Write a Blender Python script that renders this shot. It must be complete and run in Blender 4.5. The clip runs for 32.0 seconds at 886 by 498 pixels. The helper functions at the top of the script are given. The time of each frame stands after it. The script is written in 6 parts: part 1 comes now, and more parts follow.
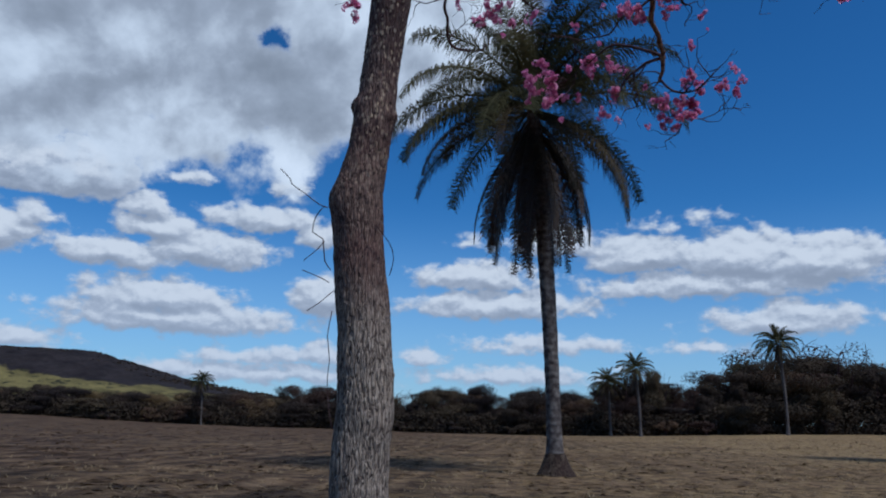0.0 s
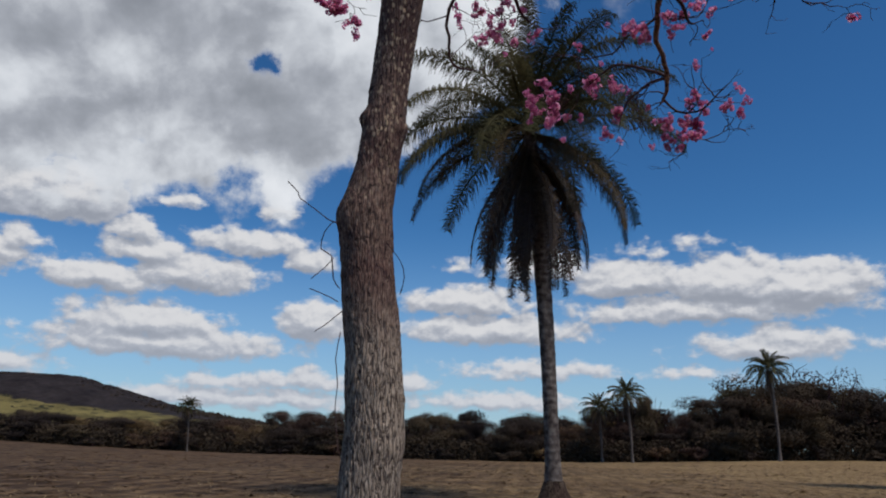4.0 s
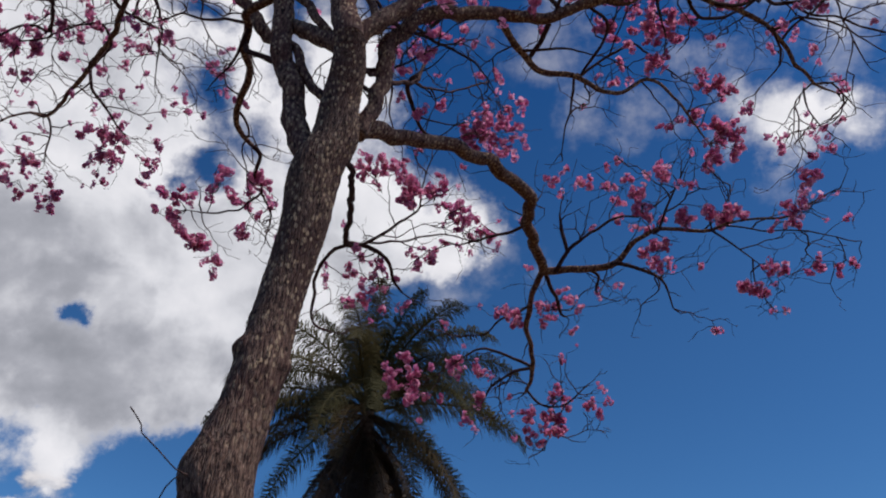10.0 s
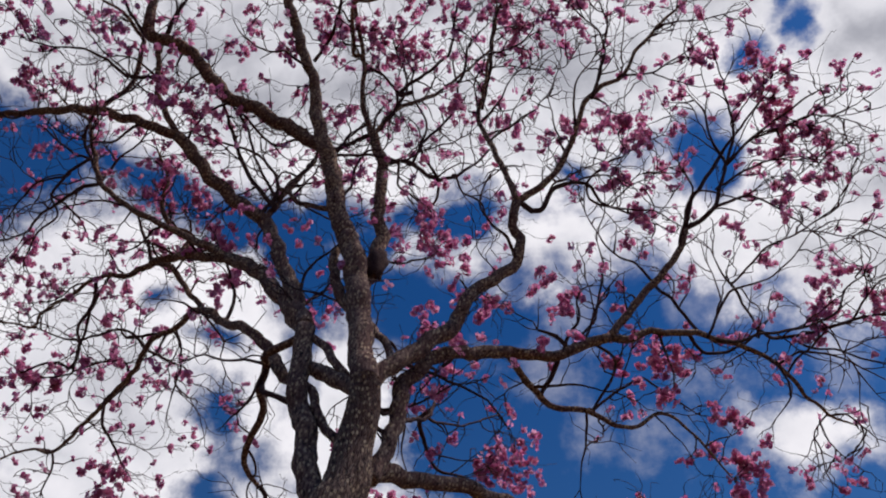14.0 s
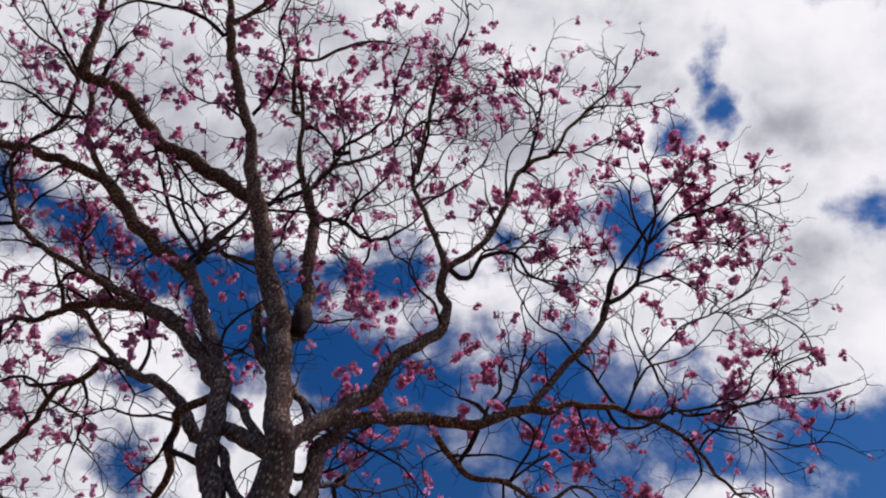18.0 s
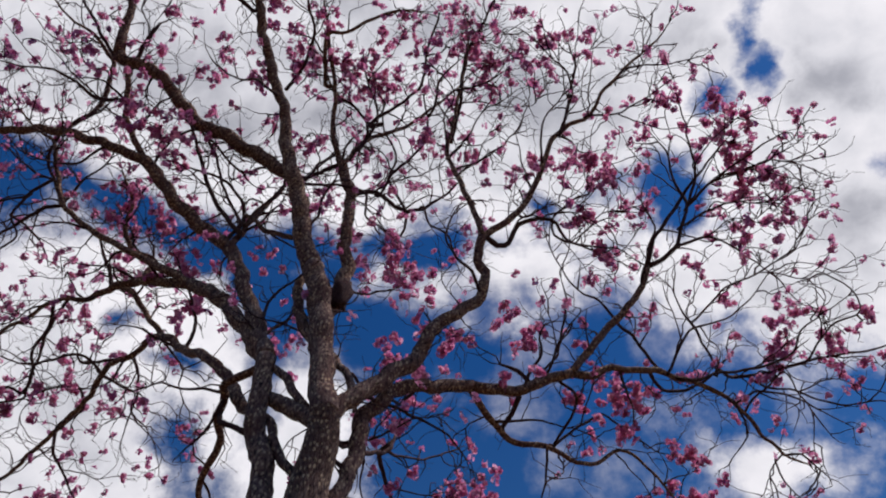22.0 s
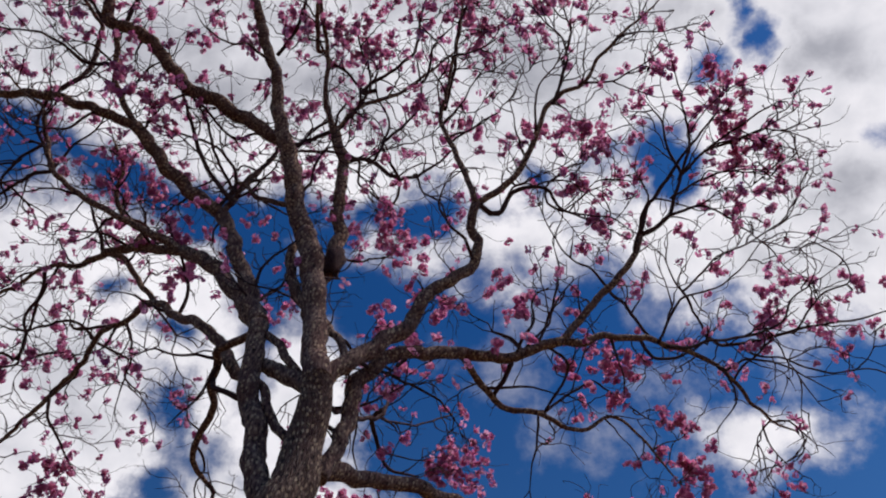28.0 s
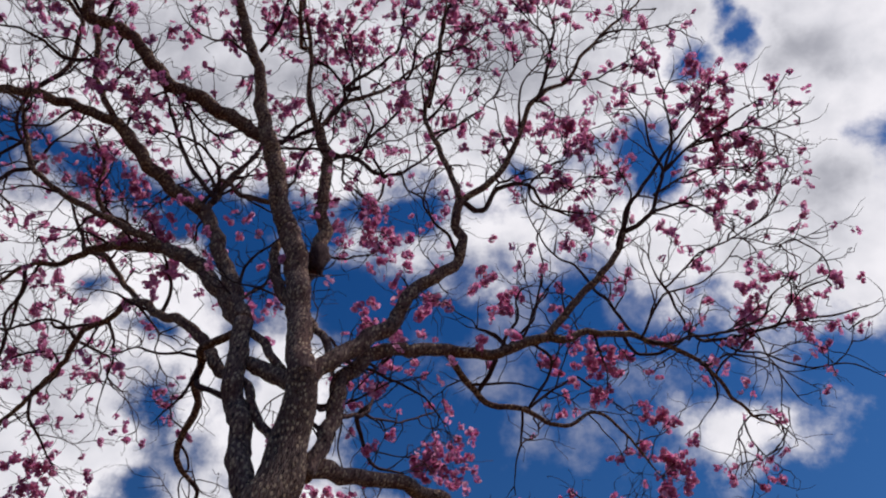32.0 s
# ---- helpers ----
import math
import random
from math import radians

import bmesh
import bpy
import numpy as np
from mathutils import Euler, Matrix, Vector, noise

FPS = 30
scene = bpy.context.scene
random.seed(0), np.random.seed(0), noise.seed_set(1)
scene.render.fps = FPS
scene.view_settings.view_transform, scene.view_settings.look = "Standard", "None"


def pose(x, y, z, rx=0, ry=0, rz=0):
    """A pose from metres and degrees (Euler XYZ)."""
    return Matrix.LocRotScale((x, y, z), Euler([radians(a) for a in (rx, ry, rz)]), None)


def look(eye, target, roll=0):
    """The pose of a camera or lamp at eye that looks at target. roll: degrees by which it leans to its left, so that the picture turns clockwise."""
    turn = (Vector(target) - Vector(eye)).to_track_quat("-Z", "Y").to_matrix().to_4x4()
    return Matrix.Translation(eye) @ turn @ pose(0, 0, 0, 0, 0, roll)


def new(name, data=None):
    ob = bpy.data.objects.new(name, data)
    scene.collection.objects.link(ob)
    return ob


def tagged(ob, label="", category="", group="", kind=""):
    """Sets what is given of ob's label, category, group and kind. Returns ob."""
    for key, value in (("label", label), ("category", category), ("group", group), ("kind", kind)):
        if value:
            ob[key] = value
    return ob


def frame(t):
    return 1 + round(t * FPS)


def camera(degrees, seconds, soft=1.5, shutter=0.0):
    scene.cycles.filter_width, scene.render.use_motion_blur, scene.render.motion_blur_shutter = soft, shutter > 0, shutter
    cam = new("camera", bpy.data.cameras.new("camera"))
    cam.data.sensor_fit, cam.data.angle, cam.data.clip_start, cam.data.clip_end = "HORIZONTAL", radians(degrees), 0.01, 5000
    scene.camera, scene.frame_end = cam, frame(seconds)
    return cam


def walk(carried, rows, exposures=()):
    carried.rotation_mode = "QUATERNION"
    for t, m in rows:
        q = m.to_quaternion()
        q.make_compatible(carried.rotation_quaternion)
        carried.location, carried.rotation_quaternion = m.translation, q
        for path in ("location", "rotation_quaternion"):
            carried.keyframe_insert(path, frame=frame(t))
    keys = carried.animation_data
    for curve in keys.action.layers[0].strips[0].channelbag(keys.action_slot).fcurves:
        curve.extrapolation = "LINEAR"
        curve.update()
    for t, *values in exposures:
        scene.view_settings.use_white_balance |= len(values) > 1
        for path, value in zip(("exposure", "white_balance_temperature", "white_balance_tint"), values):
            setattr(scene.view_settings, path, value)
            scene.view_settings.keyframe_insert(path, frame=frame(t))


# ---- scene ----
cam = camera(62.3, 32.0, soft=2.05)
PATH = [
    (0, (1.199, -0.279, 1.567), (0.967, 1.655, 2.019), 1.5),
    (0.5, (1.066, -0.149, 1.553), (0.871, 1.782, 2.036), 1.3),
    (1, (1.029, -0.051, 1.568), (0.768, 1.871, 2.057), 0.1),
    (1.5, (1.003, -0.004, 1.578), (0.812, 1.926, 2.064), 1.1),
    (2, (0.97, 0.026, 1.584), (0.787, 1.956, 2.076), 1.3),
    (2.5, (0.953, 0.04, 1.588), (0.737, 1.966, 2.08), 2.0),
    (3, (0.942, 0.038, 1.573), (0.726, 1.967, 2.055), 2.1),
    (3.5, (0.949, 0.021, 1.579), (0.735, 1.945, 2.082), 1.6),
    (5.5, (0.875, 0.139, 1.569), (0.711, 2.048, 2.14), 1.3),
    (6, (0.837, 0.314, 1.574), (0.663, 2.189, 2.249), -0.1),
    (6.5, (0.748, 0.54, 1.564), (0.625, 2.451, 2.14), 0.6),
    (7, (0.551, 0.8, 1.547), (0.518, 2.701, 2.166), -0.5),
    (7.5, (0.383, 1.069, 1.566), (0.354, 3.001, 2.081), 0.4),
    (8, (0.305, 1.329, 1.572), (0.172, 3.231, 2.178), -0.6),
    (8.5, (0.265, 1.413, 1.594), (0.266, 3.317, 2.207), 1.0),
    (9, (0.236, 1.403, 1.623), (0.314, 3.287, 2.291), 1.4),
    (9.5, (0.236, 1.337, 1.704), (0.434, 3.049, 2.719), 4.5),
    (10, (0.226, 1.308, 1.801), (0.466, 2.871, 3.025), 2.3),
    (10.5, (0.206, 1.291, 1.871), (0.473, 2.698, 3.268), 0.1),
    (11, (0.199, 1.261, 1.898), (0.447, 2.482, 3.463), -0.6),
    (11.5, (0.174, 1.241, 1.92), (0.368, 2.346, 3.576), -1.3),
    (12, (0.15, 1.216, 1.936), (0.297, 2.237, 3.649), 0.5),
    (12.5, (0.13, 1.195, 1.947), (0.241, 2.128, 3.712), 1.7),
    (13, (0.131, 1.189, 1.951), (0.23, 2.1, 3.729), 2.7),
    (13.5, (0.12, 1.189, 1.956), (0.208, 2.113, 3.728), 3.8),
    (15.5, (0.129, 1.147, 1.978), (0.254, 2.024, 3.772), 4.7),
    (16, (0.128, 1.121, 1.978), (0.305, 1.943, 3.792), 1.7),
    (16.5, (0.137, 1.085, 1.968), (0.358, 1.864, 3.797), -0.6),
    (17, (0.134, 1.089, 1.968), (0.331, 1.856, 3.805), -0.1),
    (17.5, (0.139, 1.088, 1.965), (0.347, 1.829, 3.811), -1.1),
    (18, (0.141, 1.083, 1.952), (0.387, 1.825, 3.793), -3.9),
    (18.5, (0.157, 1.082, 1.937), (0.409, 1.841, 3.77), -5.0),
    (19, (0.162, 1.08, 1.941), (0.39, 1.857, 3.77), -5.0),
    (19.5, (0.154, 1.086, 1.95), (0.351, 1.888, 3.771), -3.7),
    (20, (0.141, 1.101, 1.942), (0.314, 1.901, 3.767), -2.0),
    (20.5, (0.143, 1.106, 1.939), (0.311, 1.907, 3.764), -1.5),
    (21, (0.147, 1.114, 1.945), (0.314, 1.896, 3.778), -0.4),
    (21.5, (0.141, 1.118, 1.94), (0.303, 1.924, 3.763), 0.3),
    (22, (0.158, 1.123, 1.945), (0.321, 1.958, 3.755), 0.9),
    (22.5, (0.157, 1.127, 1.947), (0.316, 1.973, 3.753), 1.6),
    (23, (0.165, 1.131, 1.943), (0.326, 1.99, 3.742), 0.9),
    (23.5, (0.168, 1.137, 1.944), (0.369, 1.991, 3.741), -1.3),
    (24, (0.18, 1.142, 1.949), (0.361, 1.983, 3.754), -0.8),
    (24.5, (0.171, 1.131, 1.951), (0.35, 1.978, 3.753), -0.8),
    (25, (0.163, 1.13, 1.95), (0.328, 1.982, 3.752), 0.2),
    (25.5, (0.159, 1.13, 1.955), (0.323, 1.996, 3.75), 0.5),
    (27.5, (0.171, 1.134, 1.951), (0.352, 2.037, 3.726), 0.7),
    (28, (0.171, 1.144, 1.947), (0.367, 2.049, 3.719), 0.1),
    (28.5, (0.174, 1.154, 1.942), (0.392, 2.046, 3.719), -0.7),
    (29, (0.173, 1.157, 1.941), (0.396, 2.045, 3.719), -1.0),
    (29.5, (0.17, 1.156, 1.94), (0.366, 2.066, 3.71), 0.6),
    (30, (0.164, 1.145, 1.938), (0.357, 2.064, 3.704), -0.1),
    (30.5, (0.16, 1.149, 1.946), (0.346, 2.066, 3.714), 0.3),
    (31, (0.164, 1.145, 1.938), (0.383, 2.049, 3.708), -1.2),
    (31.5, (0.16, 1.142, 1.929), (0.392, 2.02, 3.71), -2.6),
    (32, (0.163, 1.132, 1.929), (0.403, 2.035, 3.697), -2.4),
]
walk(cam, [(t, look(eye, target, roll)) for t, eye, target, roll in PATH],
     exposures=[(0, -0.08, 5250, 7), (2.1, -0.08, 5250, 7), (3.0, 0.0, 5850, 10), (5.0, 0.02, 6250, 10), (8.8, 0.04, 6350, 11), (11.0, 0.15, 6380, 16), (32.0, 0.15, 6380, 16)])

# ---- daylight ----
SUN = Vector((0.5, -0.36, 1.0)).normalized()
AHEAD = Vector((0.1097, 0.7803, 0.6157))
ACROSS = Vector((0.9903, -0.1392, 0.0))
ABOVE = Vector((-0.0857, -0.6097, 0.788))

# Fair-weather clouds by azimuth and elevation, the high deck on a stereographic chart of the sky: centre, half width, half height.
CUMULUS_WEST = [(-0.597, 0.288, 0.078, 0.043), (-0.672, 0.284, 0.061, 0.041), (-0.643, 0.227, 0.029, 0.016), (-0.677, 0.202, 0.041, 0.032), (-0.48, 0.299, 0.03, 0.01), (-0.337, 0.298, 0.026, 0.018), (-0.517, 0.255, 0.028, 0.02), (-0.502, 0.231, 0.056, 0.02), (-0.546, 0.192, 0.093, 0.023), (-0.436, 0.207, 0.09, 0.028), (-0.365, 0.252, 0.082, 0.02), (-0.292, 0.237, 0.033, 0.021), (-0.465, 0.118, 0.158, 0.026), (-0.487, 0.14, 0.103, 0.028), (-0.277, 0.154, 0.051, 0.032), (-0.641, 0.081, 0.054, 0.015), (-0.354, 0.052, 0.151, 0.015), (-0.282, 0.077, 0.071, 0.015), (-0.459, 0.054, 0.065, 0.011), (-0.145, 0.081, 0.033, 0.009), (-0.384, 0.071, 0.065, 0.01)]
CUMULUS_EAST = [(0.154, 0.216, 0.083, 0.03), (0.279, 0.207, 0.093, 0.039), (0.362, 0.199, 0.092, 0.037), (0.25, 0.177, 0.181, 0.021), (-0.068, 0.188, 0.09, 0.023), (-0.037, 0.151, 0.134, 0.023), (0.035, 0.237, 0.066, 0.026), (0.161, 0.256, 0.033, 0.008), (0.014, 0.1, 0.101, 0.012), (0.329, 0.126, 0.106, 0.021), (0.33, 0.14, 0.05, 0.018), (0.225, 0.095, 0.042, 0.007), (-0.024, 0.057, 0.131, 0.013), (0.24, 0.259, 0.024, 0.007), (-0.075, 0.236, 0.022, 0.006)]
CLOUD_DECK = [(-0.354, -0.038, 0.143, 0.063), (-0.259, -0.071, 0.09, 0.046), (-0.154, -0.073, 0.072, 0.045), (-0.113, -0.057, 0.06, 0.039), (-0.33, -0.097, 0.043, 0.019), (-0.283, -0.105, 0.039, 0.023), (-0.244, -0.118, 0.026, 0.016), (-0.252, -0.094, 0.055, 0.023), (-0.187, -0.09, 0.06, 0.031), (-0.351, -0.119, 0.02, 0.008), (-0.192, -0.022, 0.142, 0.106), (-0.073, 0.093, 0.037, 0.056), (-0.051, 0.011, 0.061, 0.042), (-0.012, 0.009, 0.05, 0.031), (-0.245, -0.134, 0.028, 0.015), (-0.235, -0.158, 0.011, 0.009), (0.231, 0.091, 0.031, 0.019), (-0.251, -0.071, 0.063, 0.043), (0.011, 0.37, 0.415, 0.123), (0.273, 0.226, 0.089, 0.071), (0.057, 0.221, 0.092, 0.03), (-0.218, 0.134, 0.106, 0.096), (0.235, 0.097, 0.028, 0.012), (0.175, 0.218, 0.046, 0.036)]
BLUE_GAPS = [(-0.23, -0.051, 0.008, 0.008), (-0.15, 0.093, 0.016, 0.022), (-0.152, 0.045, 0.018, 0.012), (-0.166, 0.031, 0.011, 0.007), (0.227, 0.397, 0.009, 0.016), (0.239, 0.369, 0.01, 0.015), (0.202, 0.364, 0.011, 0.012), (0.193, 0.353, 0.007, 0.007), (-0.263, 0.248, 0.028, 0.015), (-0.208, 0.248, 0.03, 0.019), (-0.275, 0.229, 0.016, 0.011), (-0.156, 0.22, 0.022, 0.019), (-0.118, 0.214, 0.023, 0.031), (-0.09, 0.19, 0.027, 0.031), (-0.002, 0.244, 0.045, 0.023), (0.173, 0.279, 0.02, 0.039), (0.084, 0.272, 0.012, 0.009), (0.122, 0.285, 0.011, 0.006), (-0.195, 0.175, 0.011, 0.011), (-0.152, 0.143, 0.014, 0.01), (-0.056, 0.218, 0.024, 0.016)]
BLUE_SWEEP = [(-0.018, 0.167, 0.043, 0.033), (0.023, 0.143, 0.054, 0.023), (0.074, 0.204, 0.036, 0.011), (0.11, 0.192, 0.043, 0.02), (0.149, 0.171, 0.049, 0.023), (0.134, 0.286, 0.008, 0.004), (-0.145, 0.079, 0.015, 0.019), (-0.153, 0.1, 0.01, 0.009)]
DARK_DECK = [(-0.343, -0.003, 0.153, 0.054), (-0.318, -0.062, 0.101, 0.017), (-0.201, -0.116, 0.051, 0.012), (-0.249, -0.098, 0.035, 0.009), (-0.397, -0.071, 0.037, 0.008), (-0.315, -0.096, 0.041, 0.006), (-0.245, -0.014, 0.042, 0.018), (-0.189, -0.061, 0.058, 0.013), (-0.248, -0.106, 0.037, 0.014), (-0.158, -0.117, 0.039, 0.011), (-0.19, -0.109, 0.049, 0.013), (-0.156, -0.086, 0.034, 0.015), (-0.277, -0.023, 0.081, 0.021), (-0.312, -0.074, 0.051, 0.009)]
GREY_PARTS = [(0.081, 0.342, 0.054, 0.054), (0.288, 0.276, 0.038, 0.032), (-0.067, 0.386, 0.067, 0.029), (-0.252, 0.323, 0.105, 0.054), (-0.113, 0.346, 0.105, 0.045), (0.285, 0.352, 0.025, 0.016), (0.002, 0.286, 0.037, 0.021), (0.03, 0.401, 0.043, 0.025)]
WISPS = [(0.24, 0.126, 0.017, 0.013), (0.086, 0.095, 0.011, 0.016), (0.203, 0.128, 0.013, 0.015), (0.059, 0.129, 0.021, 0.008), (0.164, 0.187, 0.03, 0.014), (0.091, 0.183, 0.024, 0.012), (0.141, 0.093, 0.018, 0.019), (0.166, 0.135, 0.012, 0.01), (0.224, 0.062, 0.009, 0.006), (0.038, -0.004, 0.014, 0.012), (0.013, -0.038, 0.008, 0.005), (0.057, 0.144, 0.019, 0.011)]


class Nodes:
    """A short way to write node trees."""

    def __init__(self, tree):
        self.tree = tree
        tree.nodes.clear()

    def add(self, kind, ins=(), **props):
        n = self.tree.nodes.new(kind)
        for k, v in props.items():
            setattr(n, k, v)
        for k, v in dict(ins).items():
            if isinstance(v, bpy.types.NodeSocket):
                self.tree.links.new(v, n.inputs[k])
            else:
                n.inputs[k].default_value = v
        return n

    def math(self, op, a, b=0.0, c=0.0, clamp=False):
        return self.add("ShaderNodeMath", {0: a, 1: b, 2: c}, operation=op, use_clamp=clamp).outputs[0]

    def vec(self, op, a, b=(0, 0, 0), c=(0, 0, 0)):
        n = self.add("ShaderNodeVectorMath", {0: a, 1: b}, operation=op)
        if op == "MULTIPLY_ADD":
            if isinstance(c, bpy.types.NodeSocket):
                self.tree.links.new(c, n.inputs[2])
            else:
                n.inputs[2].default_value = c
        return n.outputs["Value"] if op in ("DOT_PRODUCT", "LENGTH") else n.outputs[0]

    def noise(self, vector, scale, detail=4.0, rough=0.55, distortion=0.0):
        return self.add("ShaderNodeTexNoise", {"Vector": vector, "Scale": scale, "Detail": detail, "Roughness": rough, "Distortion": distortion})

    def ramp(self, fac, stops, interpolation="LINEAR"):
        n = self.add("ShaderNodeValToRGB", {0: fac})
        n.color_ramp.interpolation = interpolation
        els = n.color_ramp.elements
        while len(els) < len(stops):
            els.new(0.5)
        for e, (p, c) in zip(els, stops):
            e.position, e.color = p, (*c, 1) if len(c) == 3 else c
        return n.outputs[0]

    def mix(self, fac, a, b, blend="MIX"):
        n = self.add("ShaderNodeMix", data_type="RGBA", blend_type=blend)
        for k, v in ((0, fac), (6, a), (7, b)):
            if isinstance(v, bpy.types.NodeSocket):
                self.tree.links.new(v, n.inputs[k])
            else:
                n.inputs[k].default_value = (*v, 1) if k > 0 and len(v) == 3 else v
        return n.outputs[2]

    def smooth(self, v, lo, hi):
        return self.add("ShaderNodeMapRange", {0: v, 1: lo, 2: hi, 3: 0.0, 4: 1.0}, interpolation_type="SMOOTHSTEP").outputs[0]


def make_world():
    world = bpy.data.worlds.new("sky")
    scene.world = world
    world.use_nodes = True
    n = Nodes(world.node_tree)
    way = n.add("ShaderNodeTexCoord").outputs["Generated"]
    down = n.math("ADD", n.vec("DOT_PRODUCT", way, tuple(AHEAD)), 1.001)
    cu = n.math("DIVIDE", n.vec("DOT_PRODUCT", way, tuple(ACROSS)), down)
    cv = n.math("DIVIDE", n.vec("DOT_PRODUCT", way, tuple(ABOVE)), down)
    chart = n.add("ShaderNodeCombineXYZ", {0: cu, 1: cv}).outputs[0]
    xyz = n.add("ShaderNodeSeparateXYZ", {0: way})
    azimuth = n.math("ARCTAN2", xyz.outputs[0], xyz.outputs[1])
    height = n.math("ARCSINE", xyz.outputs[2])
    band = n.add("ShaderNodeCombineXYZ", {0: azimuth, 1: height}).outputs[0]

    def centred(vector, scale, detail, rough):
        return n.vec("SUBTRACT", n.noise(vector, scale, detail, rough).outputs["Color"], (0.5, 0.5, 0.5))

    def depth(blobs, where, flat=0.0):
        """How far inside the nearest of the rounded patches, below zero outside."""
        best = None
        for x, y, w, h in blobs:
            d = n.vec("MULTIPLY_ADD", where, (1 / w, 1 / h, 0), (-x / w, -y / h, 0))
            if flat:
                d = n.vec("MAXIMUM", d, n.vec("MULTIPLY", d, (-1, -flat, 0)))
            q = n.math("MULTIPLY_ADD", n.vec("LENGTH", d), -min(w, h), min(w, h))
            best = q if best is None else n.math("MAXIMUM", best, q)
        return best

    # low cumulus: flat bases, heaped tops lit from above
    heaps = n.vec("MULTIPLY", band, (1.0, 1.5, 0))
    crumple = n.vec("MULTIPLY_ADD", centred(heaps, 22.0, 4.0, 0.5), (0.034, 0.022, 0), band)
    cauli = n.math("SUBTRACT", n.noise(heaps, 30.0, 8.0, 0.56).outputs["Fac"], 0.5)
    cauli_sunward = n.math("SUBTRACT", n.noise(n.vec("ADD", heaps, (0.003, 0.011, 0)), 30.0, 5.0, 0.56).outputs["Fac"], 0.5)
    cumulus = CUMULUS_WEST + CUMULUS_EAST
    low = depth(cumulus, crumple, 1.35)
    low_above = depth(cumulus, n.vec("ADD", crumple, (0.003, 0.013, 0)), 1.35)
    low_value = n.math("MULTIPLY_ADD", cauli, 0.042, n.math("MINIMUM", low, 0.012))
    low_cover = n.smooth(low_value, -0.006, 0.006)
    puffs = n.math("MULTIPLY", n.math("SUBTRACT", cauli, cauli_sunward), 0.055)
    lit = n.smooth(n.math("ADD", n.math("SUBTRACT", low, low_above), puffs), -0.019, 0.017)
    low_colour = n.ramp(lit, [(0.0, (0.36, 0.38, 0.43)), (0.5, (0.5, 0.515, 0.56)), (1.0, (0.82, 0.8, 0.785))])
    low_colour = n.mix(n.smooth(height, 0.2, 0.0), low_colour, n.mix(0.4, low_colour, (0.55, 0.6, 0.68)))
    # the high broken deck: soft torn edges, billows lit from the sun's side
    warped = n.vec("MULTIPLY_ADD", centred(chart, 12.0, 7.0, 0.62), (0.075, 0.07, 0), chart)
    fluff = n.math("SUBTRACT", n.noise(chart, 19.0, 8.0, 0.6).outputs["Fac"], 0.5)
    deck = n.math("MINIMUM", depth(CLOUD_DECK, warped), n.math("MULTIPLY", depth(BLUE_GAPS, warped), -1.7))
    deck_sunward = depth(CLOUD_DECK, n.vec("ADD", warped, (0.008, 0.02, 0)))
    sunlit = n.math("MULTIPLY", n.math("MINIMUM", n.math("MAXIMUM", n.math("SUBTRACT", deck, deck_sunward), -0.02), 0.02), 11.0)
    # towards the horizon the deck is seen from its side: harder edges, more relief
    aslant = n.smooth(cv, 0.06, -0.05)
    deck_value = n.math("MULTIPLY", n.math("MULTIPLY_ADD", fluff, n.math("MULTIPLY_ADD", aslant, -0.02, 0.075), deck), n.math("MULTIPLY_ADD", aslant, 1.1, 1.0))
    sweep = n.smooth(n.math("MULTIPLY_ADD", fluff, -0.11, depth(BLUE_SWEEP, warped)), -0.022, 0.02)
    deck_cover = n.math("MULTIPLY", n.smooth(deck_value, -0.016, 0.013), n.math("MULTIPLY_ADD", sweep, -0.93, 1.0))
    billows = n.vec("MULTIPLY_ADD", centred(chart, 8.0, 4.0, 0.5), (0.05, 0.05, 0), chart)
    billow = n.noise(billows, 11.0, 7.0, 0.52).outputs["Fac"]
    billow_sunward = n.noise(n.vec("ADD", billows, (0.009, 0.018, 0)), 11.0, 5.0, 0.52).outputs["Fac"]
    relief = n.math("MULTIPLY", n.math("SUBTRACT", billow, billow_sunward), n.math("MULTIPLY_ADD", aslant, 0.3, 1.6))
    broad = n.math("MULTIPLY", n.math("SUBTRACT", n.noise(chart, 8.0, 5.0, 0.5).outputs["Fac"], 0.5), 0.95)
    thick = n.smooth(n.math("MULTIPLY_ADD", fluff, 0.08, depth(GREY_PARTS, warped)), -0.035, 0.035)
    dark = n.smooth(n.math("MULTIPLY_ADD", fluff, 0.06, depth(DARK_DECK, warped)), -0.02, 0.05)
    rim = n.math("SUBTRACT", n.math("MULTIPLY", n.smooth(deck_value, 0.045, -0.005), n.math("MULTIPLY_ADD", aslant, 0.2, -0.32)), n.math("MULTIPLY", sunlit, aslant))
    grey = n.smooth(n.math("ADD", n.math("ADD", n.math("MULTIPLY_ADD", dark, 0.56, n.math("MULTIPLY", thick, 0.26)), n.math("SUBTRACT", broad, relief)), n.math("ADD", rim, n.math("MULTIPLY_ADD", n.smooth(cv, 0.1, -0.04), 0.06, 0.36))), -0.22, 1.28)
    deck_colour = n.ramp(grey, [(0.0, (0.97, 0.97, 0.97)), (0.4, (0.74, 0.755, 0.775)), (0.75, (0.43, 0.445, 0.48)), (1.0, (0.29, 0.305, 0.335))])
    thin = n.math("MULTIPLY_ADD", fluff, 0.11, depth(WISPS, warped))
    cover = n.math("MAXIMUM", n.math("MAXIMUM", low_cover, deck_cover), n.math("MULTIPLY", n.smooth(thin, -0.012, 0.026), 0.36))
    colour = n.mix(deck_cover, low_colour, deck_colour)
    haze = n.math("MULTIPLY", n.smooth(height, 0.3, 0.0), 0.62)
